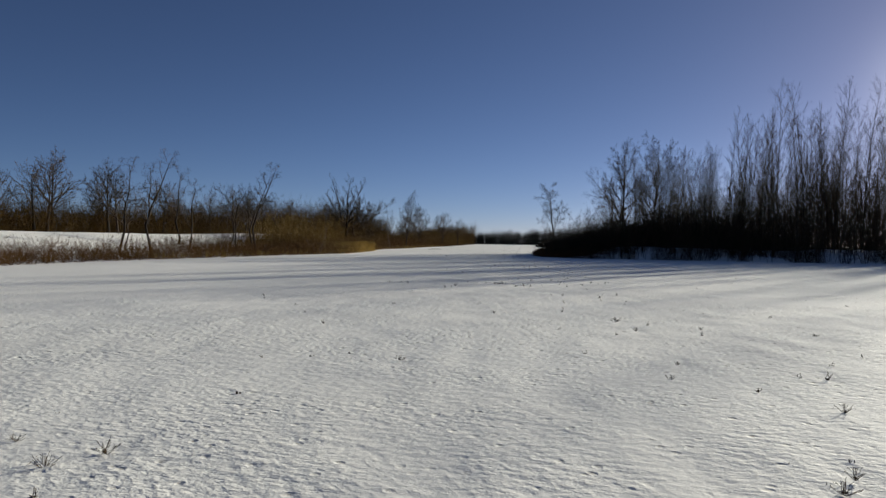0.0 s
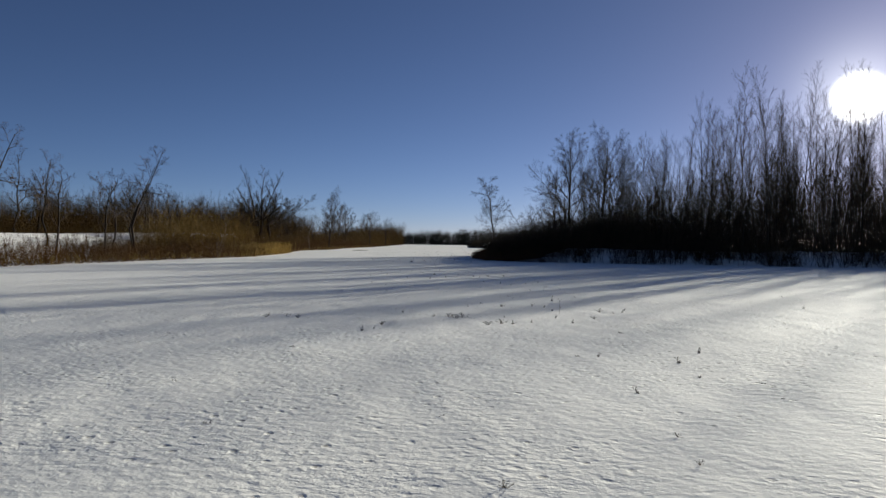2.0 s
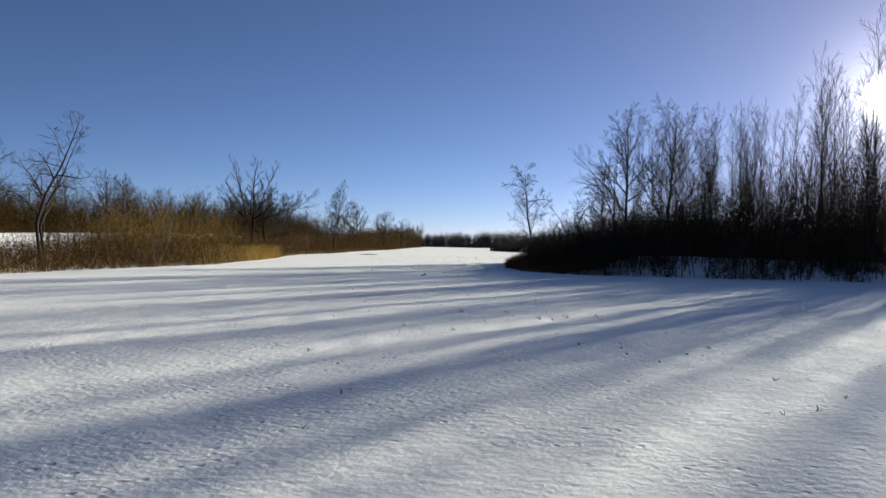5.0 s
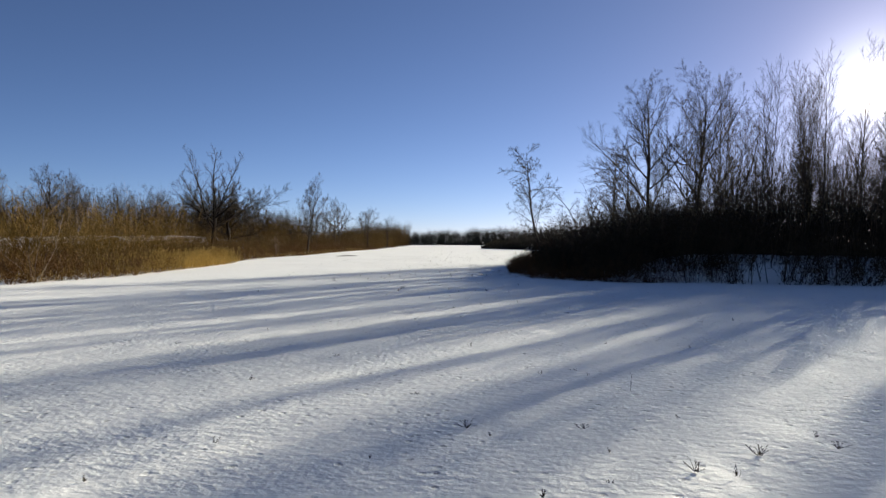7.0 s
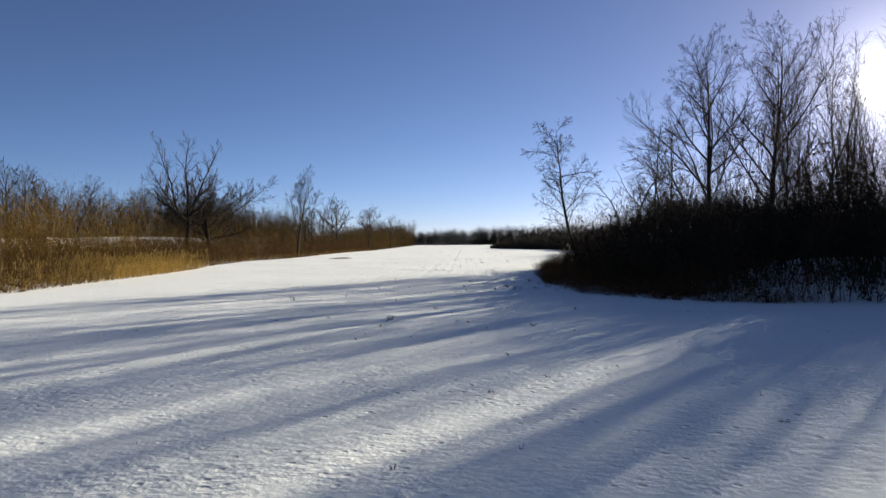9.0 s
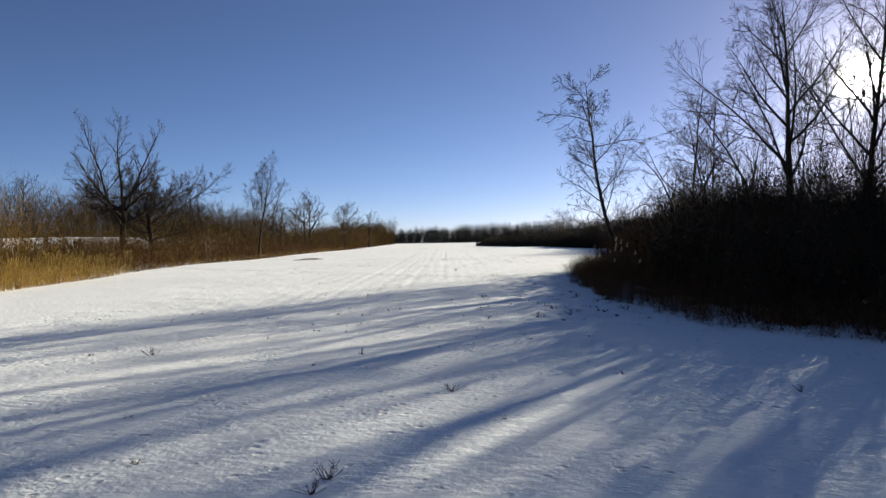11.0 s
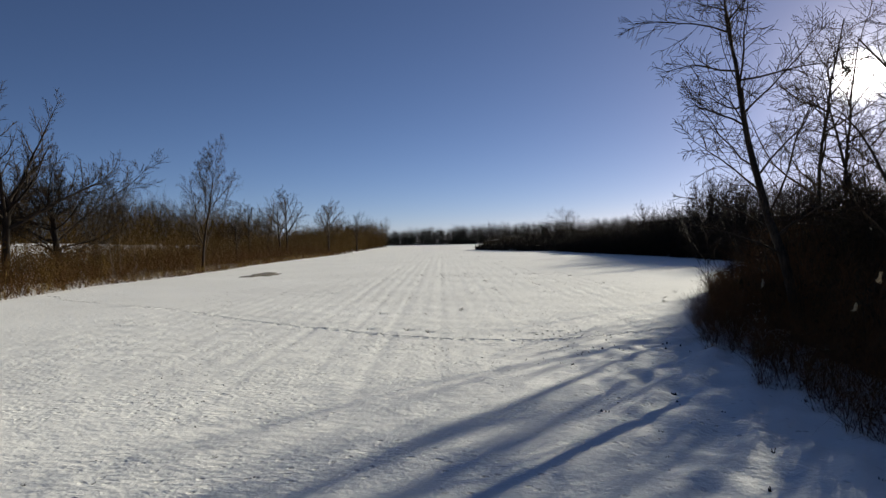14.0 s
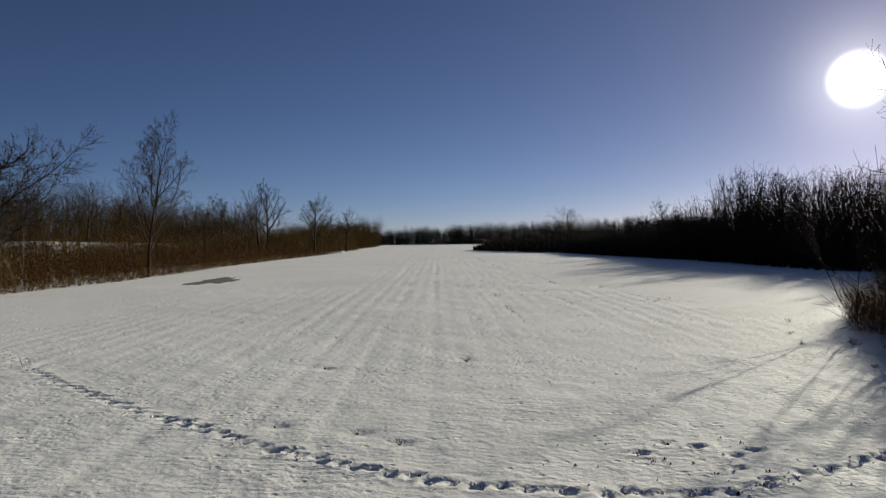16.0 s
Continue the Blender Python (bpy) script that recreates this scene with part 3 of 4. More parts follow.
for x, y, s in ((-69, 96, 0.8), (-71, 103, 1.0), (-67, 112, 0.95), (-72, 119, 0.9), (-68, 127, 1.0), (-70, 137, 0.85), (-73, 146, 0.9), (-68, 156, 0.8), (-74, 88, 0.9)):
    place_copy(random.choice((crook, round_a, round_a)), x, y, random.uniform(0, 360), s, sink=0.15)
for x, y, s in ((-31, 198, 0.5), (-29, 212, 0.62), (-31, 222, 0.75), (-28, 232, 0.7)):
    place_copy(random.choice((round_a, crook)), x, y, random.uniform(0, 360), s)
for x, y, s in ((27.5, 116, 0.75), (31, 119, 0.85)):
    place_copy(random.choice((crook, crook_b)), x, y, random.uniform(0, 360), s, 1.1)
for x, y, s in ((26.2, 141, 0.95),):
    place_copy(random.choice((arch, arch_b)), x, y, random.uniform(-40, 40), s)
for x, y, s in ((14.2, 121.6, 0.6), (16.6, 119.4, 0.64)):
    place_copy(random.choice((arch, crook_b)), x, y, random.uniform(0, 360), s)
for x, y, s in ((24.4, 136, 1.0), (18.5, 128, 0.5)):
    place_copy(birch, x, y, random.uniform(0, 360), s)

# --- the poplar stand in the wood ---
poplars = [tagged(place(tree("poplar_tree", 30 + i, 23, 0.095, POPLAR, mats=(BARK, TWIG), sides=(5, 3, 3), min_twig=0.0105), 40 + 4 * i, 100, 0, 1.0),
                  "tall slender bare poplar in the wood", "tree", "poplars of the wood") for i in range(5)]
random.seed(21)
spots = []
while len(spots) < 96:
    x, y = random.uniform(24, 92), random.uniform(90, 150)
    if y > 90 + 0.25 * max(0, 30 - x) and min([9] + [math.hypot(x - a, y - b) for a, b in spots]) > 1.7:
        spots.append((x, y))
while len(spots) < 122:
    x, y = random.uniform(27, 52), random.uniform(93, 114)
    if min(math.hypot(x - a, y - b) for a, b in spots) > 0.9:
        spots.append((x, y))
far_spots = [(random.uniform(64, 118), random.uniform(92, 132)) for _ in range(34)]      # the taller end of the stand
for x, y in far_spots:
    place_copy(random.choice(poplars), x, y, random.uniform(0, 360), random.uniform(0.86, 1.06))
for x, y in spots:
    place_copy(random.choice(poplars), x, y, random.uniform(0, 360), random.uniform(0.78, 1.0) * (0.68 if x < 34 else 0.82 if x < 45 else 0.93))

for _ in range(14):                                       # slim young trees behind the wood's front
    place_copy(random.choice(poplars), random.uniform(21.5, 31), random.uniform(97, 111), random.uniform(0, 360), random.uniform(0.45, 0.66), random.uniform(0.9, 1.1))
for _ in range(34):
    place_copy(random.choice(poplars), random.uniform(30, 88), random.uniform(94, 122), random.uniform(0, 360), random.uniform(0.45, 0.7), random.uniform(0.9, 1.1))

for _ in range(5):
    place_copy(random.choice(poplars), random.uniform(33, 46), random.uniform(122, 140), random.uniform(0, 360), random.uniform(0.6, 0.8))

# --- shrubs ---
rust = [tagged(place(shrub("shrub", 50 + i, 3.0, 2.2, 16, 12, RUST, 0.009, 0), -30, 90 + 4 * i, 0, 1.0), "rust-brown bare shrub at the field's edge", "shrub", "shrubs along the field") for i in range(3)]
gold = [tagged(place(shrub("shrub", 60 + i, 3.8, 2.0, 18, 10, GOLD, 0.009), -33, 96 + 4 * i, 0, 1.0), "golden-brown bare shrub at the field's edge", "shrub", "shrubs along the field") for i in range(2)]
dark = [tagged(place(shrub("shrub", 70 + i, 3.0, 2.8, 16, 12, BACKLIT, 0.011, 0), 12, 100 + 4 * i, 0, 1.0), "dark dense bare shrub in the wood's shade", "shrub", "shrubs of the wood") for i in range(3)]
random.seed(33)
y = 40.0
while y < 230:
    e = left_x(y)
    for k in range(2):
        x = e - 1.4 - 2.6 * k + random.uniform(-1, 1)
        if random.random() < 0.5:
            src = random.choice(gold if random.random() < 0.3 else rust)
            place_copy(src, x, y + random.uniform(-1.5, 1.5), random.uniform(0, 360), random.uniform(0.6, 1.0) * (0.55 if k == 0 or y < 100 else 0.8))
    y += 3.6 if y < 140 else 5.0
for _ in range(13):
    place_copy(random.choice(gold), random.gauss(-38, 4), random.gauss(127, 7), random.uniform(0, 360), random.uniform(1.2, 1.9))
edge = list(zip(WOOD_EDGE, WOOD_EDGE[1:]))
for (x0, y0), (x1, y1) in edge:
    n = max(2, int(math.hypot(x1 - x0, y1 - y0) / 2.4))
    for i in range(n):
        f = (i + random.random()) / n
        nx, ny = (y1 - y0), -(x1 - x0)
        l = math.hypot(nx, ny)
        off = random.uniform(0.9, 4.0)

        x, y = x0 + (x1 - x0) * f + (abs(nx) / l) * off, y0 + (y1 - y0) * f + (abs(ny) / l if x < 40 and y0 < 100 else -0.2) * off
        place_copy(random.choice(dark), x, y, random.uniform(0, 360), random.uniform(0.7, 1.05) * (0.62 if off < 2 else 0.95) * (0.75 if y > 103 else 1.0))


tagged(place(shrub("fan_shrub", 74, 6.6, 3.2, 7, 16, BARK, 0.009, 2), 15.9, 134.6, 0, 1.0), "tall fan-shaped bare shrub at the end of the wood", "shrub")


tagged(place(shrub("birch_sapling", 76, 4.9, 1.2, 4, 5, PALE, 0.007), -24.1, 91.2, 0, 1.0), "thin pale birch sapling at the field's edge", "sapling")
tagged(place(shrub("birch_sapling", 77, 5.2, 1.0, 3, 5, PALE, 0.007), -25.0, 158, 0, 1.0), "thin pale birch sapling before the rusty brush", "sapling")


# --- thickets: brush that nobody could count ---
def tube_array(p, r):
    """Three-sided tubes for many stems at once: p (n, k, 3), r (n, k)."""
    n, k, _ = p.shape
    d = p[:, -1] - p[:, 0]
    d /= np.linalg.norm(d, axis=1, keepdims=True) + 1e-9
    a = np.cross(d, np.where(np.abs(d[:, 2:]) < 0.9, np.array([[0, 0, 1.0]]), np.array([[1.0, 0, 0]])))
    a /= np.linalg.norm(a, axis=1, keepdims=True) + 1e-9
    b = np.cross(d, a)
    t = np.arange(3) * 2 * math.pi / 3
    ring = np.cos(t)[:, None] * a[:, None, :] + np.sin(t)[:, None] * b[:, None, :]
    v = p[:, :, None, :] + r[:, :, None, None] * ring[:, None, :, :]
    at = (np.arange(n) * k * 3)[:, None, None] + (np.arange(k - 1) * 3)[None, :, None]
    i = np.arange(3)[None, None, :]
    j = (np.arange(3) + 1)[None, None, :] % 3
    f = np.stack([at + i, at + j, at + 3 + j, at + 3 + i], -1).reshape(-1, 4)
    return v.reshape(-1, 3), f


def array_mesh(name, blocks, mat, blades=()):
    """One mesh out of blocks of quads and blades of triangles."""
    vs, loops, sizes, at = [], [], [], 0
    for v, f in [*blocks, *blades]:
        vs.append(v)
        loops.append((f + at).ravel())
        sizes.append(np.full(len(f), f.shape[1]))
        at += len(v)
    v, loops, sizes = np.concatenate(vs), np.concatenate(loops), np.concatenate(sizes)
    me = bpy.data.meshes.new(name)
    me.vertices.add(len(v))
    me.vertices.foreach_set("co", v.ravel())
    me.loops.add(len(loops))
    me.loops.foreach_set("vertex_index", loops.astype(np.int32))
    me.polygons.add(len(sizes))
    me.polygons.foreach_set("loop_start", (np.cumsum(sizes) - sizes).astype(np.int32))
    me.polygons.foreach_set("use_smooth", sizes == 4)
    me.update(calc_edges=True)
    me.materials.append(mat)
    return me


def thicket(name, seed, xs, ys, tall, mat, label, radius=0.014, twigs=4, bend=0.22, category="brush", low=0.35, leaves=6, leaf=0.07, sprays=0, spray=0.5):
    """A stand of thin bare stems with side twigs and a few withered leaves at the given feet, each of its own height."""
    rng = np.random.default_rng(seed)
    n = len(xs)
    tall = tall * rng.uniform(0.5, 1.1, n) * (1 + 0.22 * noise2(xs / 5.5, ys / 5.5, seed) + 0.16 * noise2(xs / 2.1, ys / 2.1, seed + 1))
    foot = np.stack([xs, ys, base_height(xs, ys) - 0.1], 1)
    lean = np.concatenate([rng.normal(0, bend, (n, 2)), np.ones((n, 1))], 1)
    p = np.zeros((n, 3, 3))
    p[:, 0] = foot
    for i in range(1, 3):
        lean = lean + np.concatenate([rng.normal(0, bend * 0.9, (n, 2)), np.zeros((n, 1))], 1)
        u = lean / np.linalg.norm(lean, axis=1, keepdims=True)
        p[:, i] = p[:, i - 1] + u * (tall / 2)[:, None]
    r = np.array([1.25, 0.8, 0.25])[None] * radius * rng.uniform(0.6, 1.3, (n, 1)) * (tall / tall.mean())[:, None] ** 0.5
    blocks, blades = [tube_array(p, r)], []

    def spot(high=1.97):
        g = rng.uniform(low, high, n)
        j = g.astype(int)
        a = p[np.arange(n), j]
        return a + (p[np.arange(n), j + 1] - a) * (g - j)[:, None]

    for _ in range(twigs):
        q = spot()
        d = rng.normal(0, 0.75, (n, 3)) + np.array([0, 0, 0.75])
        d /= np.linalg.norm(d, axis=1, keepdims=True)
        e = q + d * (np.minimum(tall, 9) * rng.uniform(0.12, 0.36, n))[:, None]
        blocks.append(tube_array(np.stack([q, e], 1), np.stack([r[:, 1] * 0.6, r[:, 2] * 0.7], 1)))
    for _ in range(leaves):
        c = spot(1.6) + rng.normal(0, 0.07, (n, 3)) * np.minimum(tall, 8)[:, None]
        c[:, 2] = np.maximum(c[:, 2], foot[:, 2] + 0.15)
        u = rng.normal(0, 1, (n, 3))
        u /= np.linalg.norm(u, axis=1, keepdims=True)
        v = np.cross(u, rng.normal(0, 1, (n, 3)))
        v /= np.linalg.norm(v, axis=1, keepdims=True)
        l = (leaf * rng.uniform(0.6, 1.4, n))[:, None]
        tri = np.stack([c + u * l, c + v * l * 0.6 - u * l * 0.5, c - v * l * 0.6 - u * l * 0.7], 1).reshape(-1, 3)
        blades.append((tri, np.arange(n * 3).reshape(n, 3)))
    for _ in range(sprays):                               # the finest shoots, a blade each
        c = spot() + rng.normal(0, 0.045, (n, 3)) * np.minimum(tall, 8)[:, None]
        c[:, 2] = np.maximum(c[:, 2], foot[:, 2] + 0.1)
        u = rng.normal(0, 0.6, (n, 3)) + np.array([0, 0, 0.6])
        u /= np.linalg.norm(u, axis=1, keepdims=True)
        v = np.cross(u, rng.normal(0, 1, (n, 3)))
        v /= np.linalg.norm(v, axis=1, keepdims=True)
        w = v * (0.45 * r[:, 1])[:, None]
        tri = np.stack([c + w, c - w, c + u * (spray * rng.uniform(0.5, 1.4, n))[:, None]], 1).reshape(-1, 3)
        blades.append((tri, np.arange(n * 3).reshape(n, 3)))
    return tagged(new(name, array_mesh(name, blocks, mat, blades)), label, category, kind="stuff")


def scatter(seed, n, x0, x1, y0, y1, keep):
    rng = np.random.default_rng(seed)
    x, y = rng.uniform(x0, x1, n), rng.uniform(y0, y1, n)
    ok = keep(x, y)
    return x[ok], y[ok]


LY, LX = np.array([p[0] for p in LEFT_EDGE]), np.array([p[1] for p in LEFT_EDGE])


def left_depth(x, y):
    return np.interp(y, LY, LX) - x


def wood_in(x, y):
    """How far inside the wood's edge a place lies."""
    ex = np.interp(y, [86, 89, 91.5, 94, 97, 105, 110, 117, 123, 129, 139, 150], [60, 26, 15, 9.5, 7.2, 6.7, 7.2, 8.4, 9.9, 12.9, 17.6, 26])
    return np.where((y > 86) & (y < 150), x - ex, -1)


def along(seed, n, curve_y, curve_x, depth, side):
    """Feet behind a line x(y), most of them near it."""
    rng = np.random.default_rng(seed)
    y = rng.uniform(curve_y[0], curve_y[-1], n)
    d = depth * rng.uniform(0, 1, n) ** 1.5
    return np.interp(y, curve_y, curve_x) + side * d, y, d


def wood_front(x, y):
    """How far behind the wood's front line, which faces the open field, a place lies."""
    return y - np.interp(x, [9, 15, 26, 60, 80, 92], [93.5, 91.2, 88.8, 85.6, 85, 85])


def behind_snow(x, y):
    """Past the strip of snow that lies open under the first stems."""
    return (x + 2 * noise2(x / 4.0, y / 2.0, 74) < 14.5) | (wood_front(x, y) > 3.0 + 4.5 * noise2(x / 2.0, y / 9.0, 71))


# right-hand wood
x, y = scatter(1, 6800, 6, 92, 88, 150, lambda x, y: (wood_in(x, y) > 0.8) & behind_snow(x, y) & (noise2(x / np.where(x > 20, 4.0, 2.2), y / np.where(x > 20, 4.0, 2.2), 81) > np.where(x > 20, 0.0, -0.4)))
cap = np.interp(x, [8, 12, 20, 27, 44, 60], [3.6, 4.8, 6.0, 7.0, 9.6, 12.0]) * np.where((x < 22) & (y < 100), 1.25, 1.0)
thicket("understorey", 1, x, y, np.where(y > 103, np.clip(1.8 + 0.5 * wood_in(x, y), 1.3, cap * np.where(x < 17, 0.85, 1.15)), np.clip(3.5 + np.where(x > 30, 0.8, 0.58) * wood_in(x, y), 1.8, cap * 1.1)), BACKLIT, "dark bare understorey of the wood", 0.018, 2, leaves=5, leaf=0.09, sprays=14, spray=0.8)
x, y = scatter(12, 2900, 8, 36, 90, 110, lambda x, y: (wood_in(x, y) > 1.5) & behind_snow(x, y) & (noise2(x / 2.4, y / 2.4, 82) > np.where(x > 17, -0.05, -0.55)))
thicket("understorey", 12, x, y, np.interp(x, [8, 12, 20, 36], [3.4, 4.6, 5.6, 6.4]), BACKLIT, "dense dark scrub inside the wood", 0.016, 2, leaves=8, leaf=0.10, sprays=14, spray=0.8)
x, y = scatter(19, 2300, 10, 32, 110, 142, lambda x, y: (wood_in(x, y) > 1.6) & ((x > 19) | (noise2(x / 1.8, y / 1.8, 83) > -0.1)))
thicket("understorey", 19, x, y, np.where(y > 116, np.clip(2.6 + 0.4 * wood_in(x, y), 2, 4.8), np.clip(2.3 + 0.32 * wood_in(x, y), 2, 4.4)), BACKLIT, "dense dark scrub on the wood's sunny side", 0.018, 2, leaves=8, leaf=0.10, sprays=16, spray=0.8)
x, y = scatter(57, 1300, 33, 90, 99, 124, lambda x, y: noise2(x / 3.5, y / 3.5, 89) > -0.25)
thicket("understorey", 57, x, y, np.full(len(x), 8.0), BACKLIT, "tall fine dark scrub among the poplars", 0.017, 2, 0.16, low=0.3, leaves=3, leaf=0.09, sprays=26, spray=1.1)
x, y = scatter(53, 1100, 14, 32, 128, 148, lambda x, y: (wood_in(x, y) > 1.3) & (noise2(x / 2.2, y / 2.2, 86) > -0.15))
thicket("understorey", 53, x, y, np.clip(2.0 + 0.4 * wood_in(x, y), 1.6, 5.0), BACKLIT, "dense dark scrub at the end of the wood", 0.018, 2, leaves=6, leaf=0.09, sprays=20, spray=0.8)
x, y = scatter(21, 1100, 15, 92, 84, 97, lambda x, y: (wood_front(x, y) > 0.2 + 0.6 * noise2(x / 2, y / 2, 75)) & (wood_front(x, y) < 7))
thicket("front_saplings", 21, x, y, np.full(len(x), 4.6), BACKLIT, "dark bare saplings standing in snow along the wood", 0.028, 3, 0.14, low=0.55, leaves=6, leaf=0.1, sprays=10, spray=0.9)
x, y = scatter(20, 2600, 24, 90, 90, 126, lambda x, y: wood_front(x, y) > 3)
thicket("young_poplars", 20, x, y, np.interp(x, [24, 34, 60], [6.5, 9.0, 11.0]), TWIG, "slender bare young poplars in the wood", 0.019, 3, 0.09, low=0.4, leaves=0, sprays=26, spray=1.0)
W_Y, W_X = [91.5, 94, 97, 105, 110, 117, 123, 129, 139], [13, 8.6, 6.4, 6.1, 6.6, 7.7, 9.2, 12.3, 17.0]
x, y, d = along(8, 4300, W_Y, W_X, 4.5, 1)
x = x + 0.55 * noise2(y / 1.1, y / 7.0, 84) + 0.3 * noise2(y / 0.45, y / 3.0, 85)
thicket("wood_edge_brush", 8, x, y, 1.1 + 0.45 * d, BRAMBLE, "low rusty brush along the shaded edge of the wood", 0.007, 2, 0.3, low=0.02, leaves=1, leaf=0.035, sprays=27, spray=0.42)
rng = np.random.default_rng(9)
x = rng.uniform(9, 80, 2500)
y = np.interp(x, [9, 15, 26, 60, 80], [93.5, 91.2, 88.8, 85.6, 85]) + 5 * rng.uniform(0, 1, len(x)) ** 1.5
ok = behind_snow(x, y) | (noise2(x / 2.4, y / 4.0, 72) > 0.1)
x, y = x[ok], y[ok]
thicket("wood_edge_brush", 9, x, y, np.full(len(x), 2.6), BACKLIT, "low dark brush along the shaded edge of the wood", 0.012, 2, 0.3, low=0.05, leaves=8, leaf=0.08, sprays=10, spray=0.6)
# low brush along the field's left edge
x, y, d = along(2, 3100, LY[1:14], LX[1:14], 8, -1)
ok = (y < 101) | (y > 138) | (d > 4) | (noise2(x, y / 3, 31) > 0.35)
x, y, d = x[ok], y[ok], d[ok]
thicket("edge_brush", 2, x - 0.2, y, np.minimum(0.9 + 0.3 * d, np.interp(y, [90, 110, 300], [2.3, 3.2, 4.0])), RUST, "rust-brown low brush along the field", 0.010, 2, 0.3, low=0.05, leaves=6, leaf=0.055, sprays=12, spray=0.45)
# brush behind it, low enough to show the bank
x, y, d = along(3, 4000, [96, 125, 140, 180, 205, 240, 280, 330], [-27, -27, -29, -29, -28, -25, -20, -15.5], 20, -1)
thicket("tall_brush", 3, x, y, np.interp(y, [96, 140, 180, 255, 300, 330], [3.1, 4.2, 5.2, 5.8, 6.8, 7.5]), OLIVE, "brown bare brush behind the field's edge", 0.020, 2, low=0.1, leaves=4, leaf=0.12, sprays=14, spray=0.7)
x, y, d = along(18, 1900, [246, 280, 310, 430], [-28, -24, -21, -13], 26, -1)
thicket("tall_brush", 18, x, y, np.interp(y, [246, 290, 430], [6.5, 9.0, 11.0]), MURK, "tall brown saplings and brush behind the field's edge", 0.032, 3, 0.16, low=0.15, leaves=20, leaf=0.16, sprays=34, spray=1.6)
x, y = scatter(10, 1500, -46, -29, 108, 140, lambda x, y: noise2(x / 5, y / 5, 15) > 0.05)
thicket("willow_scrub", 10, x, y, np.interp(y, [108, 118, 132, 140], [3.5, 7.0, 8.0, 5.0]), GOLD, "tall golden willow scrub behind the reeds", 0.012, 8, 0.32, low=0.25, leaves=6, leaf=0.07)
x, y = scatter(4, 2200, -58, -10, 40, 98, lambda x, y: (left_depth(x, y) > 3) & (left_depth(x, y) < 15) & (noise2(x / 6, y / 6, 12) > 0.0))
thicket("low_brush", 4, x, y, np.full(len(x), 2.2), RUST, "loose brown brush behind the field's edge", 0.012, 4, 0.35, low=0.1, leaves=6, leaf=0.07)
rng = np.random.default_rng(22)
y = rng.uniform(38, 112, 2900)
x = np.interp(y, LY, LX) - 0.5 - 8.5 * rng.uniform(0, 1, len(y))
thicket("edge_brush", 11, x, y, np.full(len(x), 2.2), RUSSET, "tangled brown brush below the snowy bank", 0.011, 2, 0.45, low=0.05, leaves=9, leaf=0.06, sprays=10, spray=0.45)
rng = np.random.default_rng(25)
y = rng.uniform(136, 262, 2900)
d = 11 * rng.uniform(0, 1, len(y)) ** 1.3
x = np.interp(y, LY, LX) - 0.3 - d
thicket("edge_brush", 13, x, y, np.minimum(1.3 + 0.38 * d, 4.3), RUSSET, "rust-brown dense brush beside the field", 0.014, 2, 0.3, low=0.05, leaves=6, leaf=0.08, sprays=12, spray=0.5)
x, y = scatter(23, 1500, -64, -46, 42, 260, lambda x, y: noise2(x / 4, y / 7, 24) > 0.15)
thicket("bank_brush", 23, x, y, np.full(len(x), 1.6), MURK, "scattered brown brush on the snowy bank", 0.014, 3, 0.4, low=0.05, leaves=6, leaf=0.08)
x, y = scatter(28, 2600, -52, -31, 96, 250, lambda x, y: left_depth(x, y) > 7 + 5 * noise2(x / 5, y / 5, 29))
thicket("tall_brush", 28, x, y, np.interp(y, [96, 120, 165, 175], [3.0, 4.4, 5.4, 5.4]), MURK, "tangled dark brown brush between field and bank", 0.018, 2, 0.3, low=0.05, leaves=10, leaf=0.10, sprays=16, spray=0.7)
x, y = scatter(56, 900, -52, -31, 132, 186, lambda x, y: (left_depth(x, y) > 6) & (noise2(x / 6, y / 6, 88) > -0.1))
thicket("tall_brush", 56, x, y, np.full(len(x), 6.2), OLIVE, "tall brown brush under the oak and willow", 0.018, 2, 0.28, low=0.05, leaves=8, leaf=0.10, sprays=18, spray=0.75)
# hedge and trees on the bank
x, y = scatter(5, 5000, -80, -65, 30, 420, lambda x, y: (y > 150) | (np.abs(x + 72) < 5.5))
xb, yb = scatter(55, 1700, -78, -68, 62, 170, lambda x, y: y > 0)
x, y = np.concatenate([x, xb]), np.concatenate([y, yb])
thicket("bank_hedge", 5, x, y, np.interp(y, [30, 140, 200, 263, 337, 420], [5.0, 6.0, 10.0, 12.6, 13.5, 14.0]), MURK, "dense brown hedge on the snowy bank", 0.035, 2, low=0.03, leaves=9, leaf=0.15, sprays=36, spray=1.1)
# far wood across the end of the field, and the wood round the cove
x, y = scatter(6, 3000, -60, 200, 526, 562, lambda x, y: y > 0)
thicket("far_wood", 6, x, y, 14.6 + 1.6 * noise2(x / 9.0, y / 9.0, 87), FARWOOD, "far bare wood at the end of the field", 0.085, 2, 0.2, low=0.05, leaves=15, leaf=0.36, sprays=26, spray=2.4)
COVE_Y, COVE_X = [152, 160, 169, 200, 247, 285, 293, 300, 320, 420, 530], [60, 44, 36, 36, 31, 20, 17, 20, 30, 62, 92]
x, y, d = along(7, 2200, COVE_Y[3:], COVE_X[3:], 30, 1)
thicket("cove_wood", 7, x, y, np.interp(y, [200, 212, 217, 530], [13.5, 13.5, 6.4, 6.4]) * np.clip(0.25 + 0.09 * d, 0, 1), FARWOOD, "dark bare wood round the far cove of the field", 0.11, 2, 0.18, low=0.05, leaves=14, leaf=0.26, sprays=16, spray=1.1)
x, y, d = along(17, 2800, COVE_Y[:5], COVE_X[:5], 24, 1)
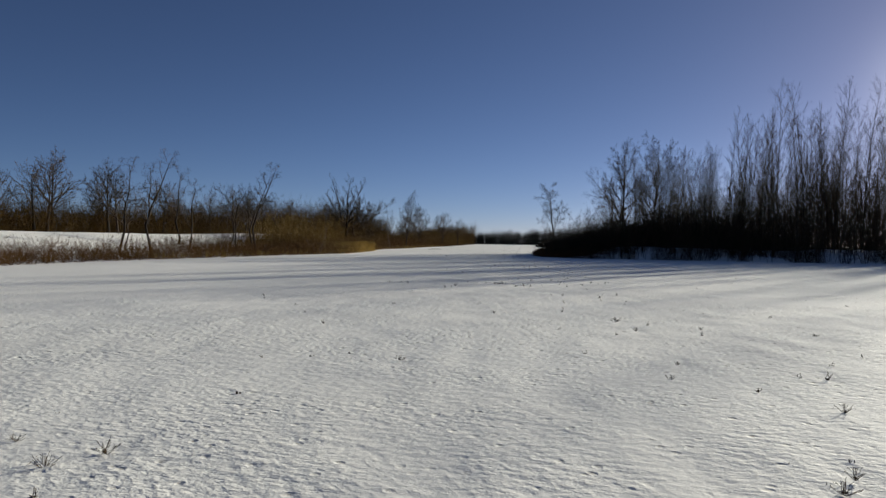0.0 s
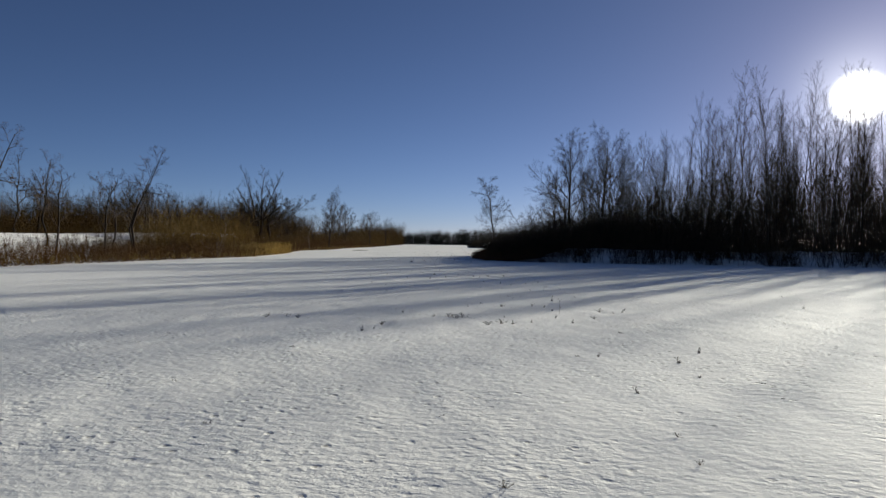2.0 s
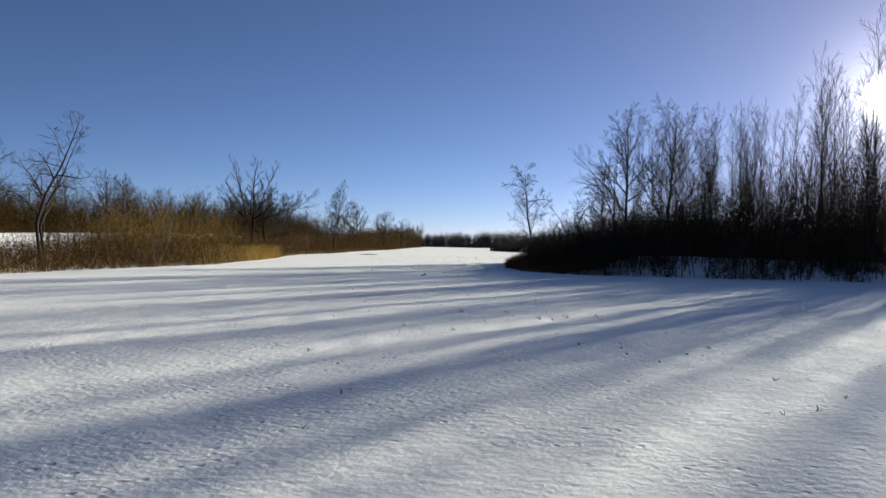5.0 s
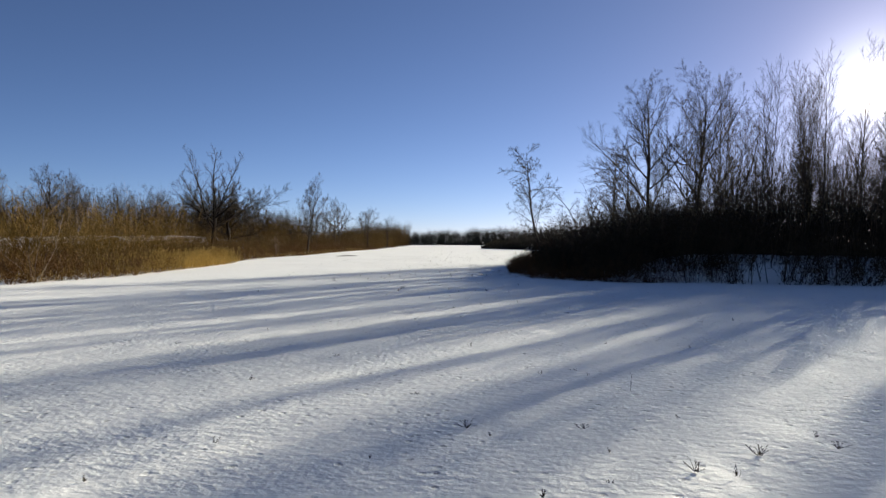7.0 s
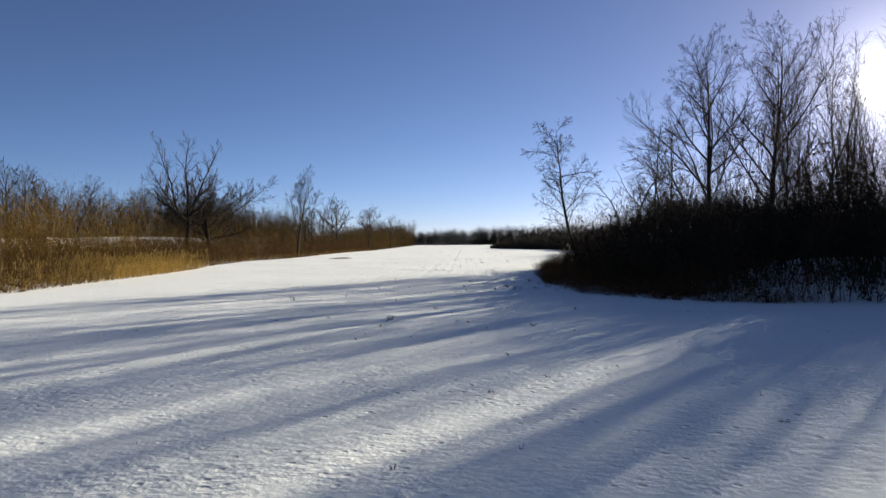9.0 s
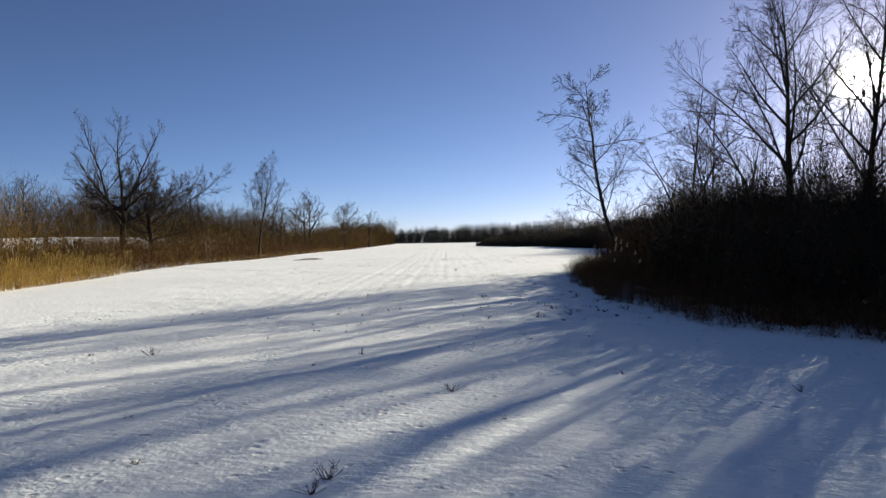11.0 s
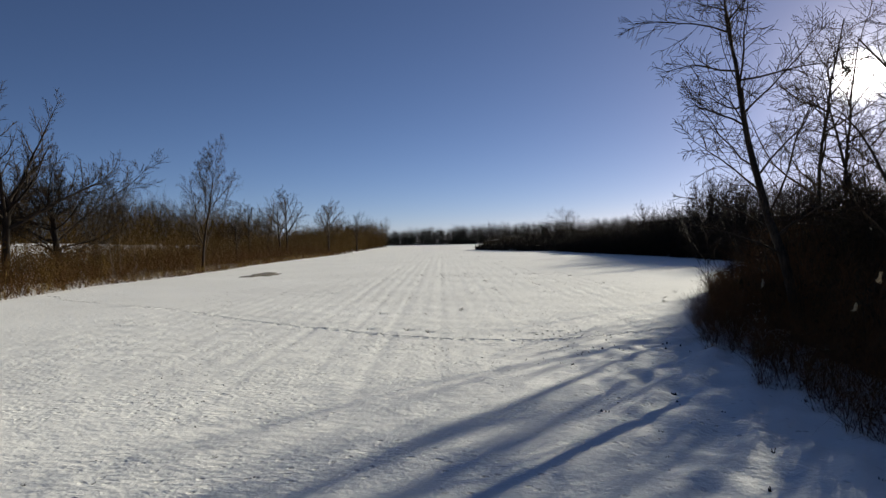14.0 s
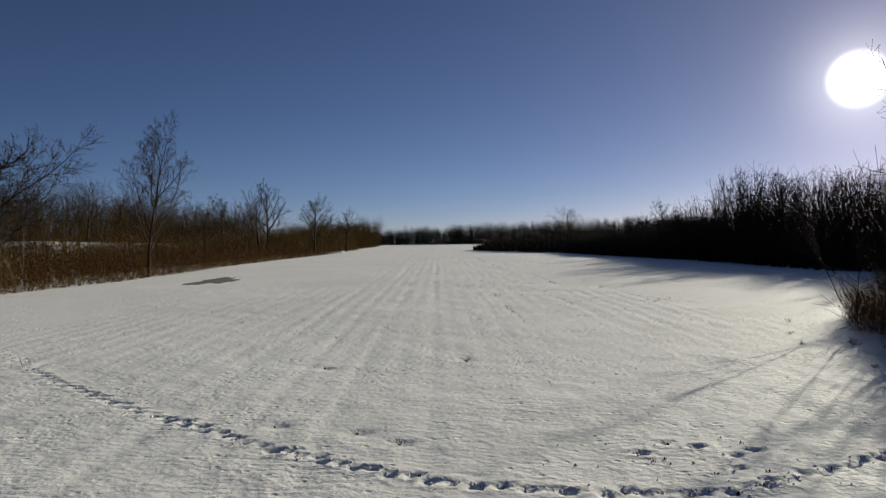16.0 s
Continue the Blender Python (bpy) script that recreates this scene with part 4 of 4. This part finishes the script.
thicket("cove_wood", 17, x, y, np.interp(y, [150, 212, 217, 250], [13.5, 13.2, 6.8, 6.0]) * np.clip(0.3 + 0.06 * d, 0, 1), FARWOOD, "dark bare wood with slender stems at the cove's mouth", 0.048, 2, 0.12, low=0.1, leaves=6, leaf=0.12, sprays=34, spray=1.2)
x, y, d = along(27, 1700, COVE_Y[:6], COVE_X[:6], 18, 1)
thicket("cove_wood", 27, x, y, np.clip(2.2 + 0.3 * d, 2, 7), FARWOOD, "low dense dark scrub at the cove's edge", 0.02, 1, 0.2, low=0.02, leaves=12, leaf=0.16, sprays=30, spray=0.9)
a = np.random.default_rng(52).uniform(0, 1, (900, 2))
x, y = 18.5 + 13 * a[:, 0], 291 + 9 * a[:, 1]
thicket("mound_bush", 52, x, y, 4.3 * np.sqrt(np.clip(np.sin(math.pi * np.clip(a[:, 0] * 0.75 + 0.02, 0, 1)), 0.02, 1)), TANGLE, "rounded grey-brown bush at the cove's tip", 0.02, 2, 0.3, low=0.05, leaves=6, leaf=0.15, sprays=14, spray=0.6)
random.seed(41)
for _ in range(15):
    y = random.uniform(70, 330)
    place_copy(random.choice((round_a, crook, round_a)), random.uniform(-80, -64), y, random.uniform(0, 360), random.uniform(0.75, 1.05))
for _ in range(24):
    place_copy(random.choice(poplars), random.uniform(-104, -84), random.uniform(38, 300), random.uniform(0, 360), random.uniform(0.4, 0.56), random.uniform(0.85, 1.1))
for x, y, s in ((62, 550, 1.1), (30, 548, 1.0), (150, 545, 1.1), (12, 552, 0.95), (48, 210, 0.85), (44, 190, 0.8), (50, 178, 0.85), (42, 222, 0.7)):
    place_copy(round_a, x, y, random.uniform(0, 360), s)


place_copy(round_a, 70, 402, 40, 2.0, 0.62)


# --- dark brown sheet over the snow under the wood: its shade put in as colour ---
def leaf_litter():
    xs, ys = np.arange(6, 96, 0.8), np.arange(86.5, 150, 0.8)
    x, y = np.meshgrid(xs, ys)
    x = x + 0.25 * noise2(x * 0.9, y * 0.9, 3)
    z = base_height(x, y) + 0.10
    inside = (wood_in(x, y) + 0.8 * noise2(x / 1.3, y / 1.3, 4) > 0.9) & ((x < 12) | (wood_front(x, y) + noise2(x / 1.3, y / 1.3, 5) > 8.5))
    idx = np.arange(x.size).reshape(x.shape)
    q = np.stack([idx[:-1, :-1], idx[:-1, 1:], idx[1:, 1:], idx[1:, :-1]], -1)
    keep = inside[:-1, :-1] & inside[:-1, 1:] & inside[1:, 1:] & inside[1:, :-1]
    q = q[keep]
    ob = new("leaf_litter", array_mesh("leaf_litter", [(np.stack([x, y, z], -1).reshape(-1, 3), q)], FLOOR_SHADE))
    return tagged(ob, "dark brown sheet under the wood, standing in for shaded snow", "ground", kind="structure")


leaf_litter()

# --- reeds ---
def reed(seed, height, plume=True):
    """One dead reed: stalk, drooping leaves, and a feathery plume at its top."""
    rng = np.random.default_rng(seed)
    foot = new("reed")
    lean = rng.normal(0, 0.06, 2)
    pts = np.array([(lean[0] * h * h / height, lean[1] * h * h / height, h) for h in np.linspace(-0.05, height, 5)])
    part("stalk", tube_mesh("stalk", [(pts, [0.006, 0.005, 0.004, 0.0035, 0.003])], 4, TANGLE), foot)
    for i in range(3):
        h = height * rng.uniform(0.35, 0.75)
        a = rng.uniform(0, 6.28)
        d = np.array((math.cos(a), math.sin(a), 0))
        side = np.array((-d[1], d[0], 0)) * 0.012
        q = np.array((lean[0] * h * h / height, lean[1] * h * h / height, h))
        rows = [q + d * 0.16 * k + np.array((0, 0, 0.12 * k - 0.055 * k * k)) for k in range(4)]
        v = [tuple(r + side * w) for r, w in zip(rows, (0.6, 1, 0.7, 0.1))] + [tuple(r - side * w) for r, w in zip(rows, (0.6, 1, 0.7, 0.1))]
        part("leaf", mesh_of("leaf", v, [(k, k + 1, k + 5, k + 4) for k in range(3)], TANGLE), foot)
    if plume:
        top, strands = pts[-1], []
        for _ in range(110):
            f = rng.uniform(0, 1)
            b = top - np.array((-0.05 * (1 - f), 0, 0.2 * f))
            a, l = rng.uniform(0, 6.28), rng.uniform(0.02, 0.075) * (0.6 + 0.9 * f)
            e = b + np.array((math.cos(a) * l * 0.7 + 0.03, math.sin(a) * l * 0.7, l * rng.uniform(-0.5, 0.7)))
            strands.append(([b, (b + e) / 2 + np.array((0, 0, 0.012)), e], [0.003, 0.0045, 0.0025]))
        part("plume", tube_mesh("plume", strands, 3, PLUME), foot, "pale feathery plume")
    return foot


REEDS = [tagged(place(reed(80 + i, 1.9 + 0.12 * i), 7.6 + 0.5 * i, 110 + 1.3 * i), "dead reed with a pale feathery plume at the wood's edge", "reed", "reeds at the wood's edge") for i in range(4)]
random.seed(5)
for _ in range(9):
    y = random.uniform(107, 119)
    x = float(np.interp(y, W_Y, W_X)) + random.uniform(0.1, 1.9)
    place_copy(random.choice(REEDS), x, y, random.uniform(0, 360), random.uniform(0.6, 0.95))


def reed_bed():
    """The straw-coloured reeds and grass along the field's sunny edge."""
    rng = np.random.default_rng(14)
    n = 3600
    y = np.concatenate([rng.normal(118, 9, n * 2 // 3), rng.uniform(60, 250, n - n * 2 // 3)])
    bed = np.arange(n) < n * 2 // 3
    x = np.interp(y, LY, LX) - 0.1 - np.where(bed, 4.5, 1.6) * rng.uniform(0, 1, n) ** 1.3
    h = np.where(bed, rng.uniform(0.5, 1.7, n) * (1 + 0.3 * noise2(x / 1.5, y / 1.5, 17)), rng.uniform(0.3, 0.9, n))
    foot = np.stack([x, y, base_height(x, y) - 0.05], 1)
    lean = rng.normal(0, 0.12, (n, 2))
    mid = foot + np.stack([lean[:, 0] * h * 0.4, lean[:, 1] * h * 0.4, h * 0.55], 1)
    top = foot + np.stack([lean[:, 0] * h * 1.3, lean[:, 1] * h * 1.3, h], 1)
    r = np.full(n, 0.008)
    blocks = [tube_array(np.stack([foot, mid, top], 1), np.stack([r * 1.3, r, r * 0.5], 1))]
    heads = h > 1.25
    blocks.append(tube_array(np.stack([top[heads] - (0, 0, 0.22), top[heads] - (0, 0, 0.08), top[heads] + (0.03, 0, 0.05)], 1), np.tile([0.008, 0.03, 0.004], (heads.sum(), 1))))
    for _ in range(2):
        g = rng.uniform(0.2, 0.9, n)[:, None]
        q = foot + (top - foot) * g
        e = q + np.stack([rng.normal(0, 0.16, n), rng.normal(0, 0.16, n), rng.uniform(-0.05, 0.3, n)], 1)
        blocks.append(tube_array(np.stack([q, e], 1), np.stack([r, r * 0.5], 1)))
    return tagged(new("reed_bed", array_mesh("reed_bed", blocks, STRAW)), "straw-yellow dead reeds and grass along the field", "reeds", kind="stuff")


reed_bed()

# --- weeds that stand out of the snow ---
def weed(seed, stems, height, spread):
    """A dead weed: a few bare stalks from one root, each forked near its top."""
    rng = np.random.default_rng(seed)
    foot = new("dead_weed")
    for _ in range(stems):
        a, l = rng.uniform(0, 6.28), rng.uniform(0, spread)
        p = np.array((rng.normal(0, 0.02), rng.normal(0, 0.02), -0.06))
        h = height * rng.uniform(0.6, 1.1)
        d = unit(np.array((math.cos(a) * l, math.sin(a) * l, 1.0)))
        pts = [p]
        for _ in range(3):
            d = unit(d + rng.normal(0, 0.1, 3))
            pts.append(pts[-1] + d * (h + 0.06) / 3)
        work = [(np.array(pts), [0.004, 0.0033, 0.0027, 0.002])]
        for k in (1, 2, 2):
            q = pts[k] + (pts[k + 1] - pts[k]) * rng.uniform(0.1, 0.9)
            e = q + unit(d + rng.normal(0, 0.5, 3)) * h * rng.uniform(0.15, 0.35)
            work.append((np.array([q, e]), [0.0026, 0.0018]))
        part("stalk", tube_mesh("stalk", work, 3, WEED), foot)
    clump = []
    for _ in range(7):
        a, l = rng.uniform(0, 6.28), rng.uniform(0.02, 0.06)
        clump.append((np.array([(0, 0, -0.03), (math.cos(a) * l, math.sin(a) * l, rng.uniform(-0.02, 0.03))]), [0.012, 0.004]))
    part("root_clump", tube_mesh("root_clump", clump, 3, WEED), foot, "matted dark leaves at the snow line")
    return foot


SPRIGS = [tagged(place(weed(90 + i, 4 + i % 3, 0.12, 0.75), 5.0 + i, 11.4 + i), "small dead weed sprig sticking out of the snow", "weed", "weeds in the field") for i in range(4)]
CLUMPS = [tagged(place(weed(96 + i, 15, 0.22, 1.3), 0.4 + 3 * i, 34.3 + 68 * i), "clump of thin dead weed stalks in the snow", "weed", "weeds in the field") for i in range(2)]
STALK = tagged(place(weed(99, 1, 0.55, 0.12), 3.6, 35.8), "single tall dead weed stalk in the snow", "weed", "weeds in the field")
random.seed(12)
for x, y in NEAR_WEEDS + FAR_WEEDS:
    if random.random() < 0.55:
        place_copy(random.choice(CLUMPS), x, y, random.uniform(0, 360), random.uniform(0.55, 0.95), random.uniform(0.5, 0.9), 0.0)
    else:
        place_copy(random.choice(SPRIGS), x, y, random.uniform(0, 360), random.uniform(0.6, 1.1) * (0.65 if y > 50 else 0.9), random.uniform(0.6, 1.0), 0.0)
for x, y in ((-4.2, 6.0), (-6.8, 94.7), (3.8, 101.7), (4.0, 104.5), (3.8, 102.0), (4.0, 101.2), (12.8, 131.7), (11.1, 128.5), (13.9, 136.9), (11.4, 131.9), (5.4, 104.2), (3.3, 103.1), (6.5, 106.6), (4.0, 105.9), (5.3, 108.0), (5.1, 106.3), (4.8, 101.2), (5.4, 101.1), (3.6, 100.7), (12.2, 134.0), (5.6, 103.4)):
    place_copy(random.choice(CLUMPS), x, y, random.uniform(0, 360), random.uniform(0.6, 1.3), random.uniform(0.5, 1.2), 0.0)
for k in range(150):
    y = random.uniform(10, 112)
    if k % 3:                                             # most are low tufts, a few stand up
        place_copy(random.choice(CLUMPS), random.gauss(1.8, 4.8), y, random.uniform(0, 360), random.uniform(0.25, 0.5), random.uniform(0.5, 0.9), 0.0)
    else:
        place_copy(random.choice(SPRIGS), random.gauss(1.8, 4.5), y, random.uniform(0, 360), random.uniform(0.45, 0.95), sink=0.0)
for k in range(11):                                       # dark tufts kicked up at the foot of the wood
    place_copy(random.choice(CLUMPS), 4.6 + 0.1 * k + random.gauss(0, 0.18), 107.4 - 0.42 * k + random.gauss(0, 0.15), random.uniform(0, 360), random.uniform(0.5, 0.9), 0.45, 0.02)
for x, y in ((2.9, 62.0),):
    place_copy(STALK, x, y, random.uniform(0, 360), random.uniform(0.6, 0.9), sink=0.0)


# --- stubble tips that prick through the snow ---
def stubble():
    rng = np.random.default_rng(61)
    n = 17000
    x, y = rng.uniform(-13, 14, n), np.where(rng.uniform(0, 1, n) < 0.3, rng.uniform(4, 165, n), rng.uniform(98, 165, n))
    line = rng.uniform(0, 1, n) < 0.22                     # some stand along the wheel lines
    y = np.where(line, rng.uniform(132, 250, n), y)
    x = np.where(line, rng.choice([-4.6, -6.4, -9.3, -1.3, 1.9, 3.6], n) + 0.042 * y + rng.normal(0, 0.07, n), x)
    keep = (noise2(x / 2.2, y / 3.0, 62) + 0.5 * noise2(x / 0.8, y / 0.8, 63) > rng.uniform(-0.5, 0.9, n)) & ((y > 98) | (rng.uniform(0, 1, n) < 0.18))
    x, y = x[keep], y[keep]
    n = len(x)
    c = np.stack([x, y, base_height(x, y)], 1)
    size = rng.uniform(0.35, 0.9, n) ** 2
    blades = []
    for _ in range(4):
        a = rng.uniform(0, 2 * math.pi, n)
        d = np.stack([np.cos(a), np.sin(a), np.zeros(n)], 1)
        w = np.stack([-np.sin(a), np.cos(a), np.zeros(n)], 1) * (0.034 * size)[:, None]
        o = c + rng.normal(0, 0.018, (n, 3)) * (1, 1, 0)
        tip = o + d * (rng.uniform(0.0, 0.05, n) * size)[:, None] + np.stack([np.zeros(n), np.zeros(n), rng.uniform(0.008, 0.022, n) * size], 1)
        low = (0, 0, -0.06)
        blades.append((np.stack([o + w + low, o - w + low, tip], 1).reshape(-1, 3), np.arange(n * 3).reshape(n, 3)))
    return tagged(new("stubble", array_mesh("stubble", [], WEED, blades)), "dark stubble tips pricking through the snow", "stubble", kind="stuff")


stubble()


# --- bare patch where the snow has gone ---
def bare_patch(x, y, lx, ly, seed):
    rng = np.random.default_rng(seed)
    n, rings = 40, 5
    v = [(0, 0, 0.05)]
    for k in range(1, rings + 1):
        for i in range(n):
            a = 2 * math.pi * i / n
            wob = 1 + 0.25 * math.sin(3 * a + seed) + 0.12 * math.sin(7 * a) + 0.08 * rng.normal()
            v.append((lx * k / rings * wob * math.cos(a), ly * k / rings * wob * math.sin(a), (0.05 if k < rings else -0.04) + 0.01 * rng.normal()))
    f = [(0, 1 + i, 1 + (i + 1) % n) for i in range(n)]
    for k in range(rings - 1):
        for i in range(n):
            a, b = 1 + k * n + i, 1 + k * n + (i + 1) % n
            f.append((a, a + n, b + n, b))
    ob = new("bare_patch", mesh_of("bare_patch", v, f, SOIL, True))
    ob.location = (x, y, ground_z(x, y))
    return tagged(ob, "bare muddy patch where the snow has melted", "ground", kind="structure")


bare_patch(-15.2, 168, 1.5, 5.2, 2)


# --- dead wood in the left-hand brush ---
def fallen_branch(seed, length):
    rng = np.random.default_rng(seed)
    out = [[], [], []]
    grow(out, rng, np.array((0.0, 0.0, 0.05)), unit(np.array((1.0, 0.0, 0.12))), length, 0.06, 0, [(6, 0.12, 0.0, 0.3, 7, 0.2, 0.35, 50, 12), (3, 0.14, 0.08, 0.4, 4, 0.2, 0.4, 40, 10), (2, 0.1, 0.03, 0.5, 0, 0, 0, 0, 0)])
    foot = new("fallen_branch")
    part("bough", tube_mesh("bough", out[0], 6, BARK), foot)
    part("side_branch", joined_tubes("side_branch", [(out[1], 4), (out[2], 3)], BARK), foot)
    return foot


LOGS = [tagged(place(fallen_branch(110 + i, 4.0 + i), -25.5 - 2 * i, 93 + 6 * i, 160 - 70 * i, sink=0.0), "dead grey branch fallen at the field's edge", "branch") for i in range(2)]
for x, y, a in ((-30, 80, 20), (-33, 72, 75), (-35, 60, 140), (-24, 104, 200), (-28, 88, 110)):
    place_copy(random.choice(LOGS), x, y, a, random.uniform(0.7, 1.2), sink=0.0)
